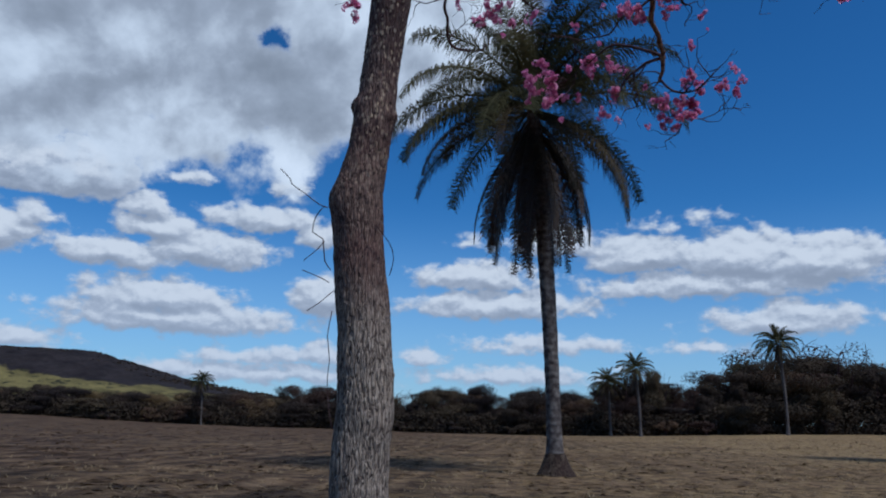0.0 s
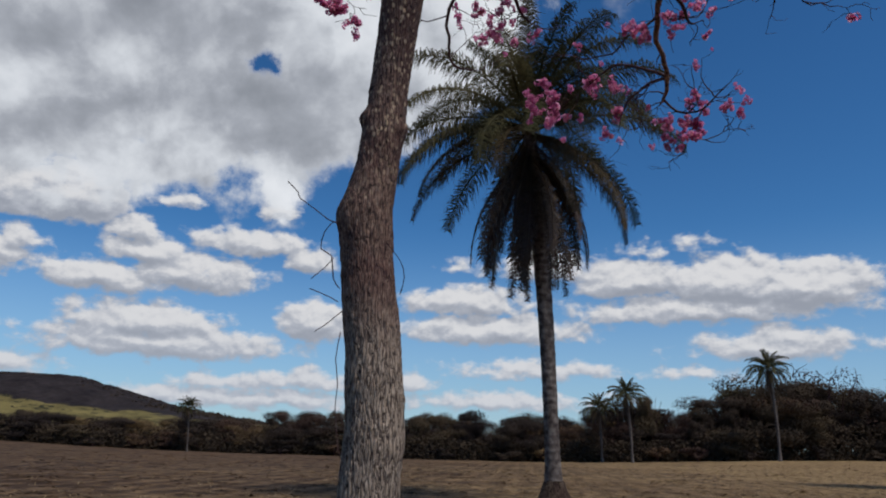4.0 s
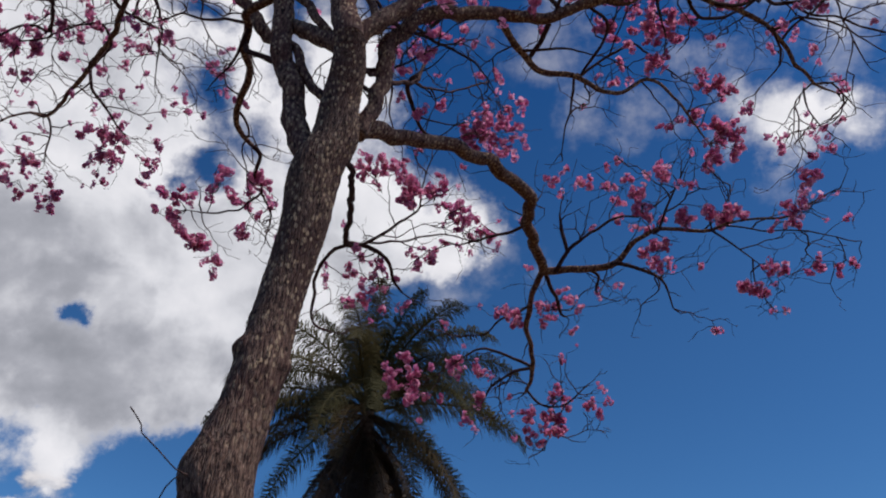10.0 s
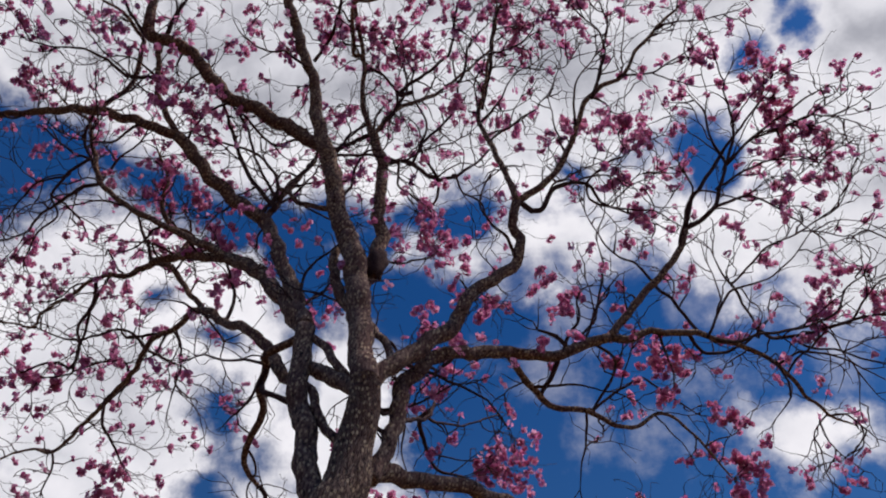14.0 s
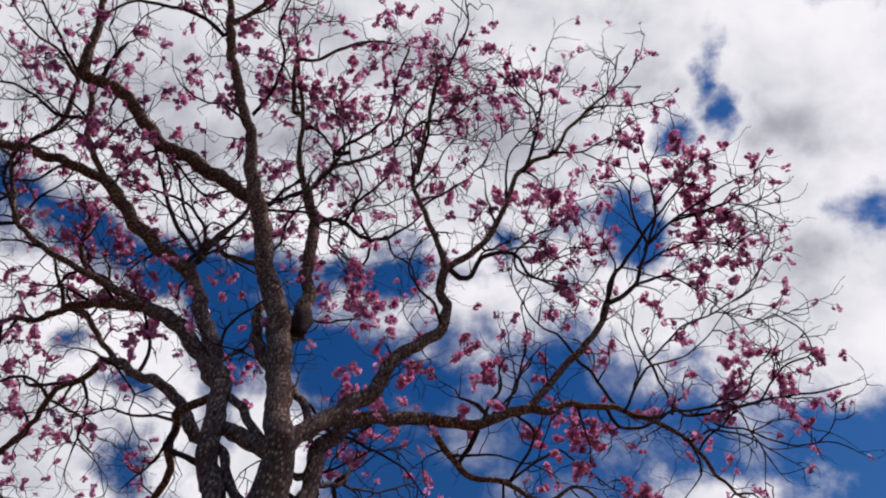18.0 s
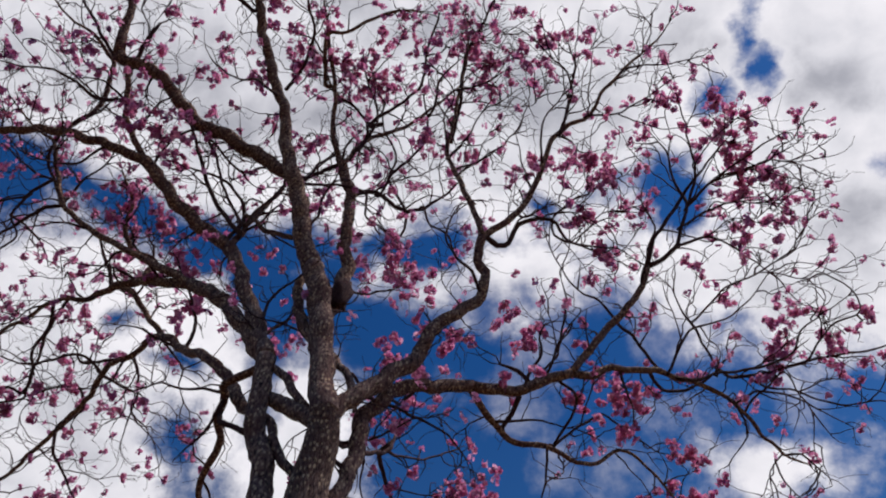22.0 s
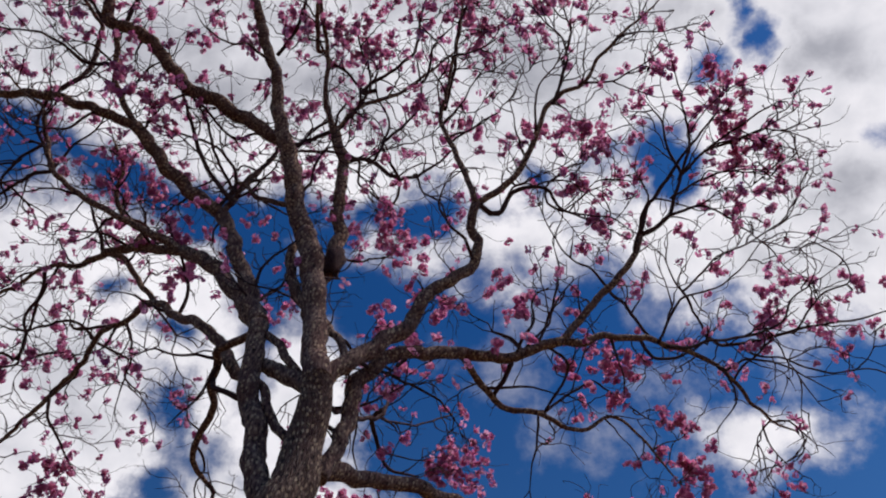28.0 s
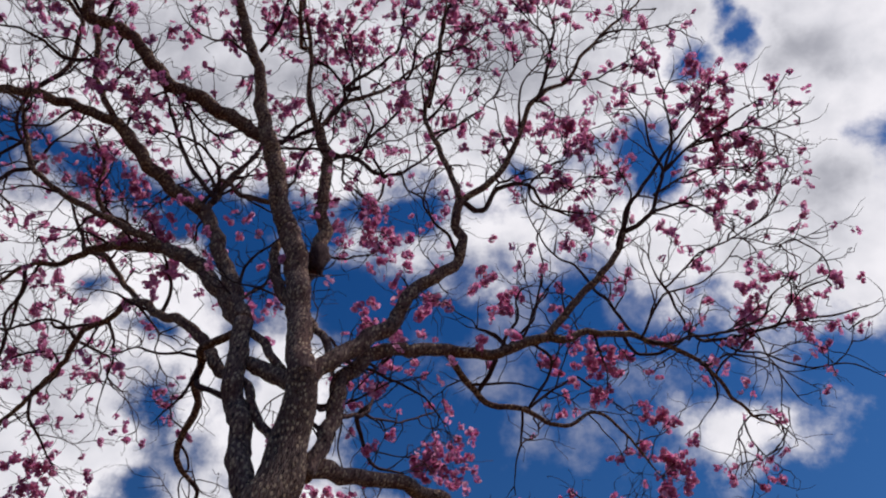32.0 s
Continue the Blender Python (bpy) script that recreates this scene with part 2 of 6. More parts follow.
    sky = n.add("ShaderNodeTexSky", sky_type="NISHITA", sun_disc=False, sun_elevation=math.asin(SUN.z),
                sun_rotation=math.atan2(SUN.x, SUN.y), altitude=700.0, air_density=1.0, dust_density=0.3, ozone_density=3.0)
    deep = n.add("ShaderNodeGamma", {0: sky.outputs[0], 1: 1.2}).outputs[0]
    rich = n.add("ShaderNodeHueSaturation", {"Saturation": 1.1, "Value": 1.0, "Color": n.mix(n.smooth(height, 0.55, 1.05), n.mix(1.0, deep, (0.84, 1.02, 1.08), "MULTIPLY"), n.mix(1.0, deep, (0.56, 0.8, 0.98), "MULTIPLY"))}).outputs[0]
    blue = n.add("ShaderNodeBackground", {0: rich, 1: 0.061}).outputs[0]
    blue = n.add("ShaderNodeMixShader", {0: haze, 1: blue, 2: n.add("ShaderNodeBackground", {0: (0.42, 0.58, 0.76, 1), 1: 0.78}).outputs[0]}).outputs[0]
    white = n.add("ShaderNodeBackground", {0: colour, 1: 0.85}).outputs[0]
    both = n.add("ShaderNodeMixShader", {0: cover, 1: blue, 2: white}).outputs[0]
    n.add("ShaderNodeOutputWorld", {0: both})


make_world()
lamp = bpy.data.lights.new("sun", "SUN")
lamp.energy, lamp.angle, lamp.color = 3.0, radians(5.0), (1.0, 0.94, 0.86)
sun = new("sun", lamp)
sun.matrix_world = look(SUN * 200, (0, 0, 0))


# ---- materials ----
def material(name, build):
    m = bpy.data.materials.new(name)
    m.use_nodes = True
    n = Nodes(m.node_tree)
    n.add("ShaderNodeOutputMaterial", {0: build(n)})
    return m


def surface(n, colour, rough=0.8, bump=None, strength=0.5, distance=0.02, through_light=None):
    ins = {"Base Color": colour, "Roughness": rough, "Specular IOR Level": 0.25 if rough < 0.9 else 0.08}
    if bump is not None:
        ins["Normal"] = n.add("ShaderNodeBump", {"Height": bump, "Strength": strength, "Distance": distance}).outputs[0]
    shader = n.add("ShaderNodeBsdfPrincipled", ins).outputs[0]
    if through_light:
        leaf = n.add("ShaderNodeBsdfTranslucent", {0: colour}).outputs[0]
        shader = n.add("ShaderNodeMixShader", {0: through_light, 1: shader, 2: leaf}).outputs[0]
    return shader


def stretched(n, sx, sy, sz, coords="Object"):
    return n.vec("MULTIPLY", n.add("ShaderNodeTexCoord").outputs[coords], (sx, sy, sz))


def bark_nodes(dark, mid, pale, grain, flecks, sunlit_flakes=0.0, trunk=False):
    """Grain, broad stains, pale flakes and dark pits; on the trunk plating with dark fissures below and tan sun-dappled
    flakes higher up.
    """
    def build(n):
        p = stretched(n, 1, 1, 1)
        fine = n.noise(stretched(n, grain * 1.6, grain * 1.6, grain * 0.5), 1.0, 6.0, 0.7, 0.3).outputs["Fac"]
        flake = n.noise(stretched(n, grain * 1.7, grain * 1.7, grain * 0.5), 1.0, 3.0, 0.6).outputs["Fac"]
        pits = n.noise(stretched(n, grain * 1.1, grain * 1.1, grain * 0.45), 1.0, 3.0, 0.6).outputs["Fac"]
        broad = n.noise(stretched(n, 2.2, 2.2, 1.2), 1.0, 6.0, 0.65).outputs["Fac"]
        c = n.ramp(fine, [(0.36, dark), (0.5, mid), (0.66, pale)])
        c = n.mix(n.math("MULTIPLY", n.smooth(broad, 0.42, 0.6), 0.6), c, (mid[0] * 0.6, mid[1] * 0.48, mid[2] * 0.55))
        h = fine
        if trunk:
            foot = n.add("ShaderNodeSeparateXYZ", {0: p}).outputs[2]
            # paler tan on the lower trunk, with an uneven upper edge
            low_pale = n.smooth(n.math("ADD", foot, n.math("MULTIPLY", n.math("SUBTRACT", broad, 0.5), 2.2)), 3.5, 2.0)
            c = n.mix(n.math("MULTIPLY", low_pale, 0.9), c, n.ramp(fine, [(0.34, (0.18, 0.132, 0.098)), (0.52, (0.34, 0.26, 0.192)), (0.7, (0.5, 0.4, 0.305))]))
            wavy = n.vec("MULTIPLY_ADD", n.vec("SUBTRACT", n.noise(p, 9.0, 3.0).outputs["Color"], (0.5, 0.5, 0.5)), (0.035, 0.035, 0.0), p)
            cell = n.add("ShaderNodeTexVoronoi", {"Vector": n.vec("MULTIPLY", wavy, (34, 34, 3.6)), "Scale": 1.0, "Randomness": 1.0}, feature="DISTANCE_TO_EDGE").outputs["Distance"]
            fissure = n.math("MULTIPLY", n.smooth(n.math("ADD", cell, n.math("MULTIPLY", n.math("SUBTRACT", fine, 0.5), 0.2)), 0.1, 0.015), n.math("MULTIPLY_ADD", low_pale, 0.4, 0.4))
            c = n.mix(fissure, c, dark)
            h = n.math("ADD", n.math("MULTIPLY", fine, 0.6), n.math("MULTIPLY", n.smooth(cell, 0.0, 0.2), 0.7))
        c = n.mix(n.math("MULTIPLY", n.smooth(flake, 0.6, 0.65), flecks), c, (0.46, 0.36, 0.27))
        if sunlit_flakes:
            # tan bark flakes, their brightness also painting in specks of dappled sun
            plate = n.add("ShaderNodeTexVoronoi", {"Vector": stretched(n, 24, 24, 13), "Scale": 1.0, "Randomness": 1.0}, feature="F1")
            where = n.noise(stretched(n, 5, 5, 3), 1.0, 3.0).outputs["Fac"]
            flat = n.math("MULTIPLY", n.smooth(plate.outputs["Distance"], 0.42, 0.28), n.smooth(n.math("ADD", where, n.math("MULTIPLY", n.add("ShaderNodeSeparateColor", {0: plate.outputs["Color"]}).outputs[0], 0.3)), 0.53, 0.65))
            if trunk:
                flat = n.math("MULTIPLY", flat, n.smooth(n.math("ADD", foot, n.math("MULTIPLY", where, 2.0)), 4.2, 6.0))
            c = n.mix(n.math("MULTIPLY", flat, sunlit_flakes), c, (0.5, 0.35, 0.22))
        c = n.mix(n.math("MULTIPLY", n.smooth(pits, 0.41, 0.34), 0.85), c, (dark[0] * 0.6, dark[1] * 0.6, dark[2] * 0.6))
        return surface(n, c, 0.9, n.math("ADD", h, n.math("MULTIPLY", n.smooth(pits, 0.25, 0.4), 0.4)), 0.8, 0.02)
    return build


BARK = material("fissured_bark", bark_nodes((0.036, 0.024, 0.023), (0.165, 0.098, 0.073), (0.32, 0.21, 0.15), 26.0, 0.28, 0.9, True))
LIMB_BARK = material("limb_bark", bark_nodes((0.034, 0.02, 0.021), (0.15, 0.083, 0.068), (0.36, 0.235, 0.165), 20.0, 0.25, 0.75))
TWIG = material("twig_bark", bark_nodes((0.028, 0.015, 0.018), (0.066, 0.036, 0.036), (0.15, 0.094, 0.075), 30.0, 0.06))


def petal_nodes(n):
    rnd = n.add("ShaderNodeObjectInfo").outputs["Random"]
    isl = n.add("ShaderNodeNewGeometry").outputs["Random Per Island"]
    c = n.ramp(n.math("FRACT", n.math("ADD", n.math("MULTIPLY", rnd, 3.7), isl)), [(0.0, (0.5, 0.11, 0.265)), (0.5, (0.66, 0.22, 0.385)), (1.0, (0.82, 0.44, 0.58))])
    return surface(n, c, 0.6, through_light=0.78)


PETAL = material("pink_petals", petal_nodes)


def leaf_material(name, a, b, c, light=0.25, rough=0.55, mottle=0.3):
    def build(n):
        rnd = n.add("ShaderNodeObjectInfo").outputs["Random"]
        isl = n.add("ShaderNodeNewGeometry").outputs["Random Per Island"]
        v = n.math("ADD", n.math("MULTIPLY", rnd, 1 - mottle), n.math("MULTIPLY", isl, mottle))
        return surface(n, n.ramp(v, [(0.0, a), (0.5, b), (1.0, c)]), rough, through_light=light)
    return material(name, build)


FROND = leaf_material("palm_leaf", (0.036, 0.037, 0.018), (0.07, 0.064, 0.03), (0.13, 0.108, 0.052), 0.3, 0.9)
DEAD_FROND = leaf_material("dry_palm_leaf", (0.03, 0.019, 0.014), (0.055, 0.035, 0.023), (0.105, 0.066, 0.038), 0.15)
LOW_FROND = leaf_material("old_palm_leaf", (0.034, 0.026, 0.015), (0.06, 0.045, 0.026), (0.115, 0.082, 0.042), 0.2, 0.9)
WOODS = leaf_material("woodland_leaves", (0.027, 0.02, 0.018), (0.05, 0.036, 0.027), (0.09, 0.064, 0.037), 0.12, 1.0, 0.06)
DRY_WOODS = leaf_material("dry_season_leaves", (0.042, 0.025, 0.021), (0.085, 0.05, 0.034), (0.15, 0.098, 0.046), 0.12, 1.0, 0.12)
STRAW = leaf_material("dry_straw", (0.1, 0.064, 0.032), (0.18, 0.122, 0.06), (0.3, 0.215, 0.11), 0.15)


def palm_bark_nodes(n):
    p = n.add("ShaderNodeTexCoord").outputs["Object"]
    rings = n.add("ShaderNodeTexWave", {"Vector": p, "Scale": 1.5, "Distortion": 1.5, "Detail": 3.0, "Detail Scale": 3.0}, bands_direction="Z").outputs["Fac"]
    grime = n.noise(p, 5.0, 5.0).outputs["Fac"]
    c = n.ramp(n.math("ADD", n.math("MULTIPLY", rings, 0.06), n.math("MULTIPLY", grime, 0.94)), [(0.34, (0.04, 0.03, 0.027)), (0.5, (0.1, 0.08, 0.07)), (0.68, (0.2, 0.17, 0.145))])
    return surface(n, c, 0.9, n.math("ADD", n.math("MULTIPLY", rings, 0.2), grime), 0.8, 0.03)


PALM_BARK = material("ringed_palm_bark", palm_bark_nodes)


def soil_nodes(n):
    p = n.add("ShaderNodeTexCoord").outputs["Object"]
    clods = n.noise(p, 2.2, 8.0, 0.7).outputs["Fac"]
    rows = n.noise(n.vec("MULTIPLY", p, (0.3, 0.55, 1)), 1.0, 6.0, 0.7, 0.6).outputs["Fac"]
    broad = n.noise(p, 0.035, 4.0).outputs["Fac"]
    lanes = n.add("ShaderNodeTexWave", {"Vector": n.vec("MULTIPLY", p, (1.0, 0.42, 0)), "Scale": 0.22, "Distortion": 3.0, "Detail": 3.0, "Detail Scale": 0.5}).outputs["Fac"]
    rows = n.math("ADD", rows, n.math("MULTIPLY", n.math("SUBTRACT", lanes, 0.5), 0.16))
    c = n.ramp(n.math("ADD", n.math("MULTIPLY", clods, 0.45), n.math("MULTIPLY", rows, 0.55)), [(0.4, (0.022, 0.013, 0.009)), (0.5, (0.06, 0.036, 0.022)), (0.62, (0.165, 0.107, 0.062))])
    # straw tone, paler eastward: paints in sun there against cloud shade in the west
    x = n.add("ShaderNodeSeparateXYZ", {0: p}).outputs["X"]
    sunlit_straw = n.smooth(n.math("ADD", x, n.math("MULTIPLY", n.math("SUBTRACT", n.noise(p, 0.06, 5.0, 0.65).outputs["Fac"], 0.5), 90.0)), -25.0, 45.0)
    c = n.mix(n.math("MULTIPLY", n.math("MULTIPLY", sunlit_straw, n.smooth(clods, 0.38, 0.6)), 0.85), c, (0.4, 0.27, 0.125))
    c = n.mix(n.math("MULTIPLY", n.smooth(broad, 0.4, 0.62), 0.3), c, (0.09, 0.052, 0.026))
    return surface(n, c, 0.95, n.math("ADD", clods, rows), 1.0, 0.12)


SOIL = material("stubble_soil", soil_nodes)


def hill_nodes(n):
    p = n.add("ShaderNodeTexCoord").outputs["Object"]
    h = n.add("ShaderNodeSeparateXYZ", {0: p}).outputs["Z"]
    across = n.add("ShaderNodeSeparateXYZ", {0: p}).outputs["X"]
    edge = n.noise(p, 0.02, 5.0, 0.6).outputs["Fac"]
    tone = n.noise(p, 0.05, 6.0, 0.7).outputs["Fac"]
    bushes = n.noise(p, 0.11, 4.0, 0.7).outputs["Fac"]
    pasture = n.mix(n.smooth(bushes, 0.56, 0.64), n.ramp(tone, [(0.35, (0.085, 0.07, 0.026)), (0.65, (0.19, 0.15, 0.056))]), (0.022, 0.022, 0.013))
    forest = n.ramp(tone, [(0.35, (0.012, 0.0095, 0.011)), (0.7, (0.034, 0.027, 0.027))])
    wood = n.smooth(n.math("ADD", n.math("ADD", n.math("MULTIPLY", h, 0.02), n.math("MULTIPLY", n.math("ADD", across, 470.0), 0.0022)), n.math("MULTIPLY", n.math("SUBTRACT", edge, 0.5), 0.7)), 0.74, 0.8)
    return surface(n, n.mix(wood, pasture, forest), 0.95, tone, 1.0, 4.0)


HILL = material("pasture_and_forest", hill_nodes)
ROOTS = material("root_mound", bark_nodes((0.018, 0.012, 0.009), (0.05, 0.034, 0.025), (0.11, 0.08, 0.055), 9.0, 0.0))


# ---- mesh tools ----
def mesh_of(name, verts, faces, mats, smooth=False, slots=None):
    me = bpy.data.meshes.new(name)
    me.from_pydata([tuple(v) for v in verts], [], faces)
    for m in mats if isinstance(mats, (list, tuple)) else [mats]:
        me.materials.append(m)
    if smooth:
        me.polygons.foreach_set("use_smooth", [True] * len(me.polygons))
    if slots:
        me.polygons.foreach_set("material_index", slots)
    return me


def part(name, data, parent, label="", at=None):
    ob = new(name, data)
    ob.parent = parent
    if at is not None:
        ob.matrix_local = at
    if label:
        ob["label"] = label
    return ob


def thing(name, label, category, at=(0, 0, 0), group="", kind=""):
    ob = new(name)
    ob.location = at
    ob.empty_display_size = 0.2
    return tagged(ob, label, category, group, kind)


def spline(points, step):
    """Catmull-Rom through rows of x, y, z, radius, at about that step."""
    p = np.array(points, float)
    p = np.vstack([2 * p[0] - p[1], p, 2 * p[-1] - p[-2]])
    p[:, 3] = np.maximum(p[:, 3], 0.003)
    out = []
    for a, b, c, d in zip(p, p[1:], p[2:], p[3:]):
        n = max(2, int(np.linalg.norm(c[:3] - b[:3]) / step))
        for t in np.arange(n) / n:
            out.append(0.5 * (2 * b + (c - a) * t + (2 * a - 5 * b + 4 * c - d) * t * t + (3 * b - a - 3 * c + d) * t**3))
    out.append(p[-2])
    out = np.array(out)
    out[:, 3] = np.maximum(out[:, 3], 0.0042)
    return out


def tube(line, sides, rough=0.0, verts=None, faces=None, seed=0):
    """A skin round a centre line of x, y, z, radius. rough: unevenness of the radius."""
    verts, faces = ([] if verts is None else verts), ([] if faces is None else faces)
    base, count = len(verts), len(line)
    c = line[:, :3]
    tang = np.gradient(c, axis=0)
    tang /= np.linalg.norm(tang, axis=1)[:, None] + 1e-9
    side = np.cross(tang[0], (0.31, 0.95, 0.11))
    side /= np.linalg.norm(side)
    for i in range(count):
        side = side - tang[i] * (side @ tang[i])
        side /= np.linalg.norm(side) + 1e-9
        other = np.cross(tang[i], side)
        for k in range(sides):
            a = 2 * math.pi * k / sides
            out = side * math.cos(a) + other * math.sin(a)
            r = line[i, 3]
            if rough:
                q = Vector(c[i] + out * r)
                r *= 1 + rough * (noise.noise(q * (0.9 / max(r, 0.05))) + 0.6 * noise.noise(q * (2.6 / max(r, 0.05))))
            verts.append(c[i] + out * r)
    for i in range(count - 1):
        for k in range(sides):
            a, b = base + i * sides + k, base + i * sides + (k + 1) % sides
            faces.append((a, b, b + sides, a + sides))
    faces.append(tuple(base + (count - 1) * sides + k for k in range(sides)))
    if sides > 4:
        faces.append(tuple(base + k for k in reversed(range(sides))))
    return verts, faces


# ---- ground, field and hill ----
# the far side of the field dips in the middle and climbs to both ends
FAR_X, FAR_Z = (-95, -72, -50, -31, -19, 5, 20, 43, 61), (0.5, -0.33, -0.7, -0.65, -0.9, -0.8, -0.43, 0.45, 0.9)


def ground_height(x, y):
    away = math.hypot(x, y)
    swell = 0.35 * noise.noise(Vector((x * 0.012, y * 0.012, 0))) * min(1.0, away / 60)
    far = min(1.0, max(0.0, (y - 18) / 112))
    bank = far * far * (3 - 2 * far) * float(np.interp(x, FAR_X, FAR_Z))
    return swell * (1 - 0.8 * far) + bank + 0.07 * noise.noise(Vector((x * 0.5, y * 0.9, 3))) * min(1, away / 8)


def graded(lo, hi, near, growth, limit):
    out, step = [0.0], near
    while out[-1] < hi:
        out.append(out[-1] + step)
        step = min(step * growth, limit)
    back, step = [], near
    v = 0.0
    while v > lo:
        v -= step
        back.append(v)
        step = min(step * growth, limit)
    return back[::-1] + out


def make_ground():
    xs, ys = graded(-1500, 1500, 0.5, 1.045, 120), graded(-400, 2200, 0.5, 1.03, 120)
    verts = [(x, y, ground_height(x, y)) for y in ys for x in xs]
    w = len(xs)
    faces = [(j * w + i, j * w + i + 1, (j + 1) * w + i + 1, (j + 1) * w + i) for j in range(len(ys) - 1) for i in range(w - 1)]
    ob = new("ground", mesh_of("ground", verts, faces, SOIL, smooth=True))
    tagged(ob, "dry brown stubble field reaching to the woods", "field", kind="structure")


make_ground()


def make_hill():
    rng = random.Random(4)
    crest = [(-1100, 40), (-900, 58), (-700, 66), (-560, 62), (-475, 58.5), (-432, 57), (-389, 46), (-330, 30.5), (-272, 22), (-200, 12), (-120, 5), (-40, 0)]
    xs = np.arange(-1100, -20, 3.0)
    tops = np.interp(xs, [c[0] for c in crest], [c[1] for c in crest])
    verts, rows = [], 30
    for j in range(rows):
        u = j / (rows - 1)
        for x, top in zip(xs, tops):
            rise = math.sin(min(1.0, u * 1.25) * math.pi / 2) if u < 0.8 else 1 - (u - 0.8) * 0.8
            bumps = (3.0 * rng.random() if top * rise > 30 else 0.5 * rng.random()) * min(1, top / 30)
            verts.append((x, 470 + 290 * u, top * rise + bumps - 1.5 * (1 - rise)))
    w = len(xs)
    faces = [(j * w + i, j * w + i + 1, (j + 1) * w + i + 1, (j + 1) * w + i) for j in range(rows - 1) for i in range(w - 1)]
    ob = new("hill", mesh_of("hill", verts, faces, HILL, smooth=True))
    tagged(ob, "distant hill with pale pasture below dark forest", "hill", kind="structure")
    # trees along the ridge and down its wooded side
    verts, faces = [], []
    for _ in range(1500):
        x = rng.uniform(-900, -190)
        top, u = float(np.interp(x, [c[0] for c in crest], [c[1] for c in crest])), rng.uniform(0.6, 0.82)
        rise = math.sin(min(1.0, u * 1.25) * math.pi / 2)
        mid = Vector((x, 470 + 290 * u, top * rise - 1.2))
        wide, tall = rng.uniform(1.6, 4.2), rng.uniform(2.0, 4.4)
        for _ in range(16):
            p = mid + Vector((rng.gauss(0, 0.5) * wide, rng.gauss(0, 0.5) * wide, rng.uniform(-0.4, 0.9) * tall))
            a = Vector((rng.gauss(0, 1), rng.gauss(0, 1), rng.gauss(0, 1))).normalized() * rng.uniform(0.5, 1.3)
            b = a.orthogonal().normalized() * rng.uniform(0.5, 1.3)
            k = len(verts)
            verts.extend([p - a, p + b, p + a, p - b])
            faces.append((k, k + 1, k + 2, k + 3))
    ob = new("hill_forest", mesh_of("hill_forest", verts, faces, WOODS))
    tagged(ob, "dark forest trees along the ridge of the distant hill", "forest", kind="stuff")


make_hill()


# ---- the flowering tree ----
TRUNK = [(-0.34, 6.58, 0.9, 0.272), (-0.335, 6.58, 1.25, 0.268), (-0.318, 6.58, 1.6, 0.272), (-0.335, 6.59, 2.0, 0.266), (-0.365, 6.60, 2.37, 0.262), (-0.42, 6.60, 2.8, 0.263), (-0.46, 6.60, 3.2, 0.251), (-0.48, 6.60, 3.43, 0.262), (-0.505, 6.60, 3.69, 0.265), (-0.46, 6.60, 3.95, 0.232), (-0.415, 6.60, 4.2, 0.216), (-0.375, 6.61, 4.5, 0.214), (-0.36, 6.63, 4.75, 0.21), (-0.335, 6.65, 5.1, 0.201), (-0.3, 6.66, 5.5, 0.207), (-0.25, 6.62, 6.01, 0.225), (-0.23, 6.58, 6.69, 0.26), (-0.11, 6.56, 7.07, 0.242), (-0.11, 6.52, 7.48, 0.215), (-0.09, 6.43, 7.79, 0.198), (-0.08, 6.34, 8.07, 0.183), (-0.10, 6.25, 8.27, 0.174)]
BOUGHS = {}
BOUGHS["stemA"] = [(-0.35, 6.62, 6.88, 0.121), (-0.46, 6.69, 7.17, 0.132), (-0.72, 6.80, 8.13, 0.133), (-0.92, 6.79, 8.77, 0.132), (-0.96, 6.75, 9.26, 0.131), (-1.01, 6.67, 9.75, 0.130)]
BOUGHS["stemA2"] = [(-1.01, 6.67, 9.75, 0.130), (-1.29, 6.84, 10.56, 0.125), (-1.83, 7.01, 11.94, 0.123), (-2.37, 7.04, 13.17, 0.135)]
BOUGHS["A1"] = [(-2.37, 7.04, 13.17, 0.130), (-2.97, 6.91, 13.52, 0.128), (-3.52, 6.72, 13.87, 0.125), (-3.99, 6.43, 14.26, 0.121), (-4.30, 6.28, 14.45, 0.122)]
BOUGHS["A1a"] = [(-4.30, 6.28, 14.45, 0.102), (-5.10, 6.31, 14.81, 0.094), (-5.85, 6.32, 15.10, 0.090), (-6.83, 6.50, 15.36, 0.081), (-8.05, 6.90, 15.57, 0.066), (-9.64, 7.40, 15.74, 0.039)]
BOUGHS["A1b"] = [(-4.30, 6.28, 14.45, 0.066), (-4.66, 6.03, 14.85, 0.062), (-4.98, 5.73, 15.30, 0.058), (-5.16, 5.35, 15.82, 0.059), (-5.30, 5.08, 16.16, 0.060)]
BOUGHS["A2"] = [(-2.32, 6.94, 13.12, 0.067), (-2.25, 6.87, 13.82, 0.055), (-2.11, 6.78, 14.56, 0.047), (-1.94, 6.68, 15.21, 0.027)]
BOUGHS["A3"] = [(-2.26, 6.79, 13.32, 0.048), (-2.77, 6.67, 13.85, 0.040), (-3.29, 6.34, 14.62, 0.036), (-3.78, 5.90, 15.42, 0.027), (-4.29, 5.41, 16.19, 0.017)]
BOUGHS["A1c"] = [(-6.56, 6.52, 15.47, 0.044), (-6.14, 6.40, 16.02, 0.051), (-5.94, 6.08, 16.44, 0.051), (-5.88, 5.70, 16.79, 0.052), (-5.96, 5.31, 17.05, 0.046), (-6.39, 4.94, 17.21, 0.035), (-6.92, 4.70, 17.28, 0.023), (-7.41, 4.25, 17.44, 0.017)]
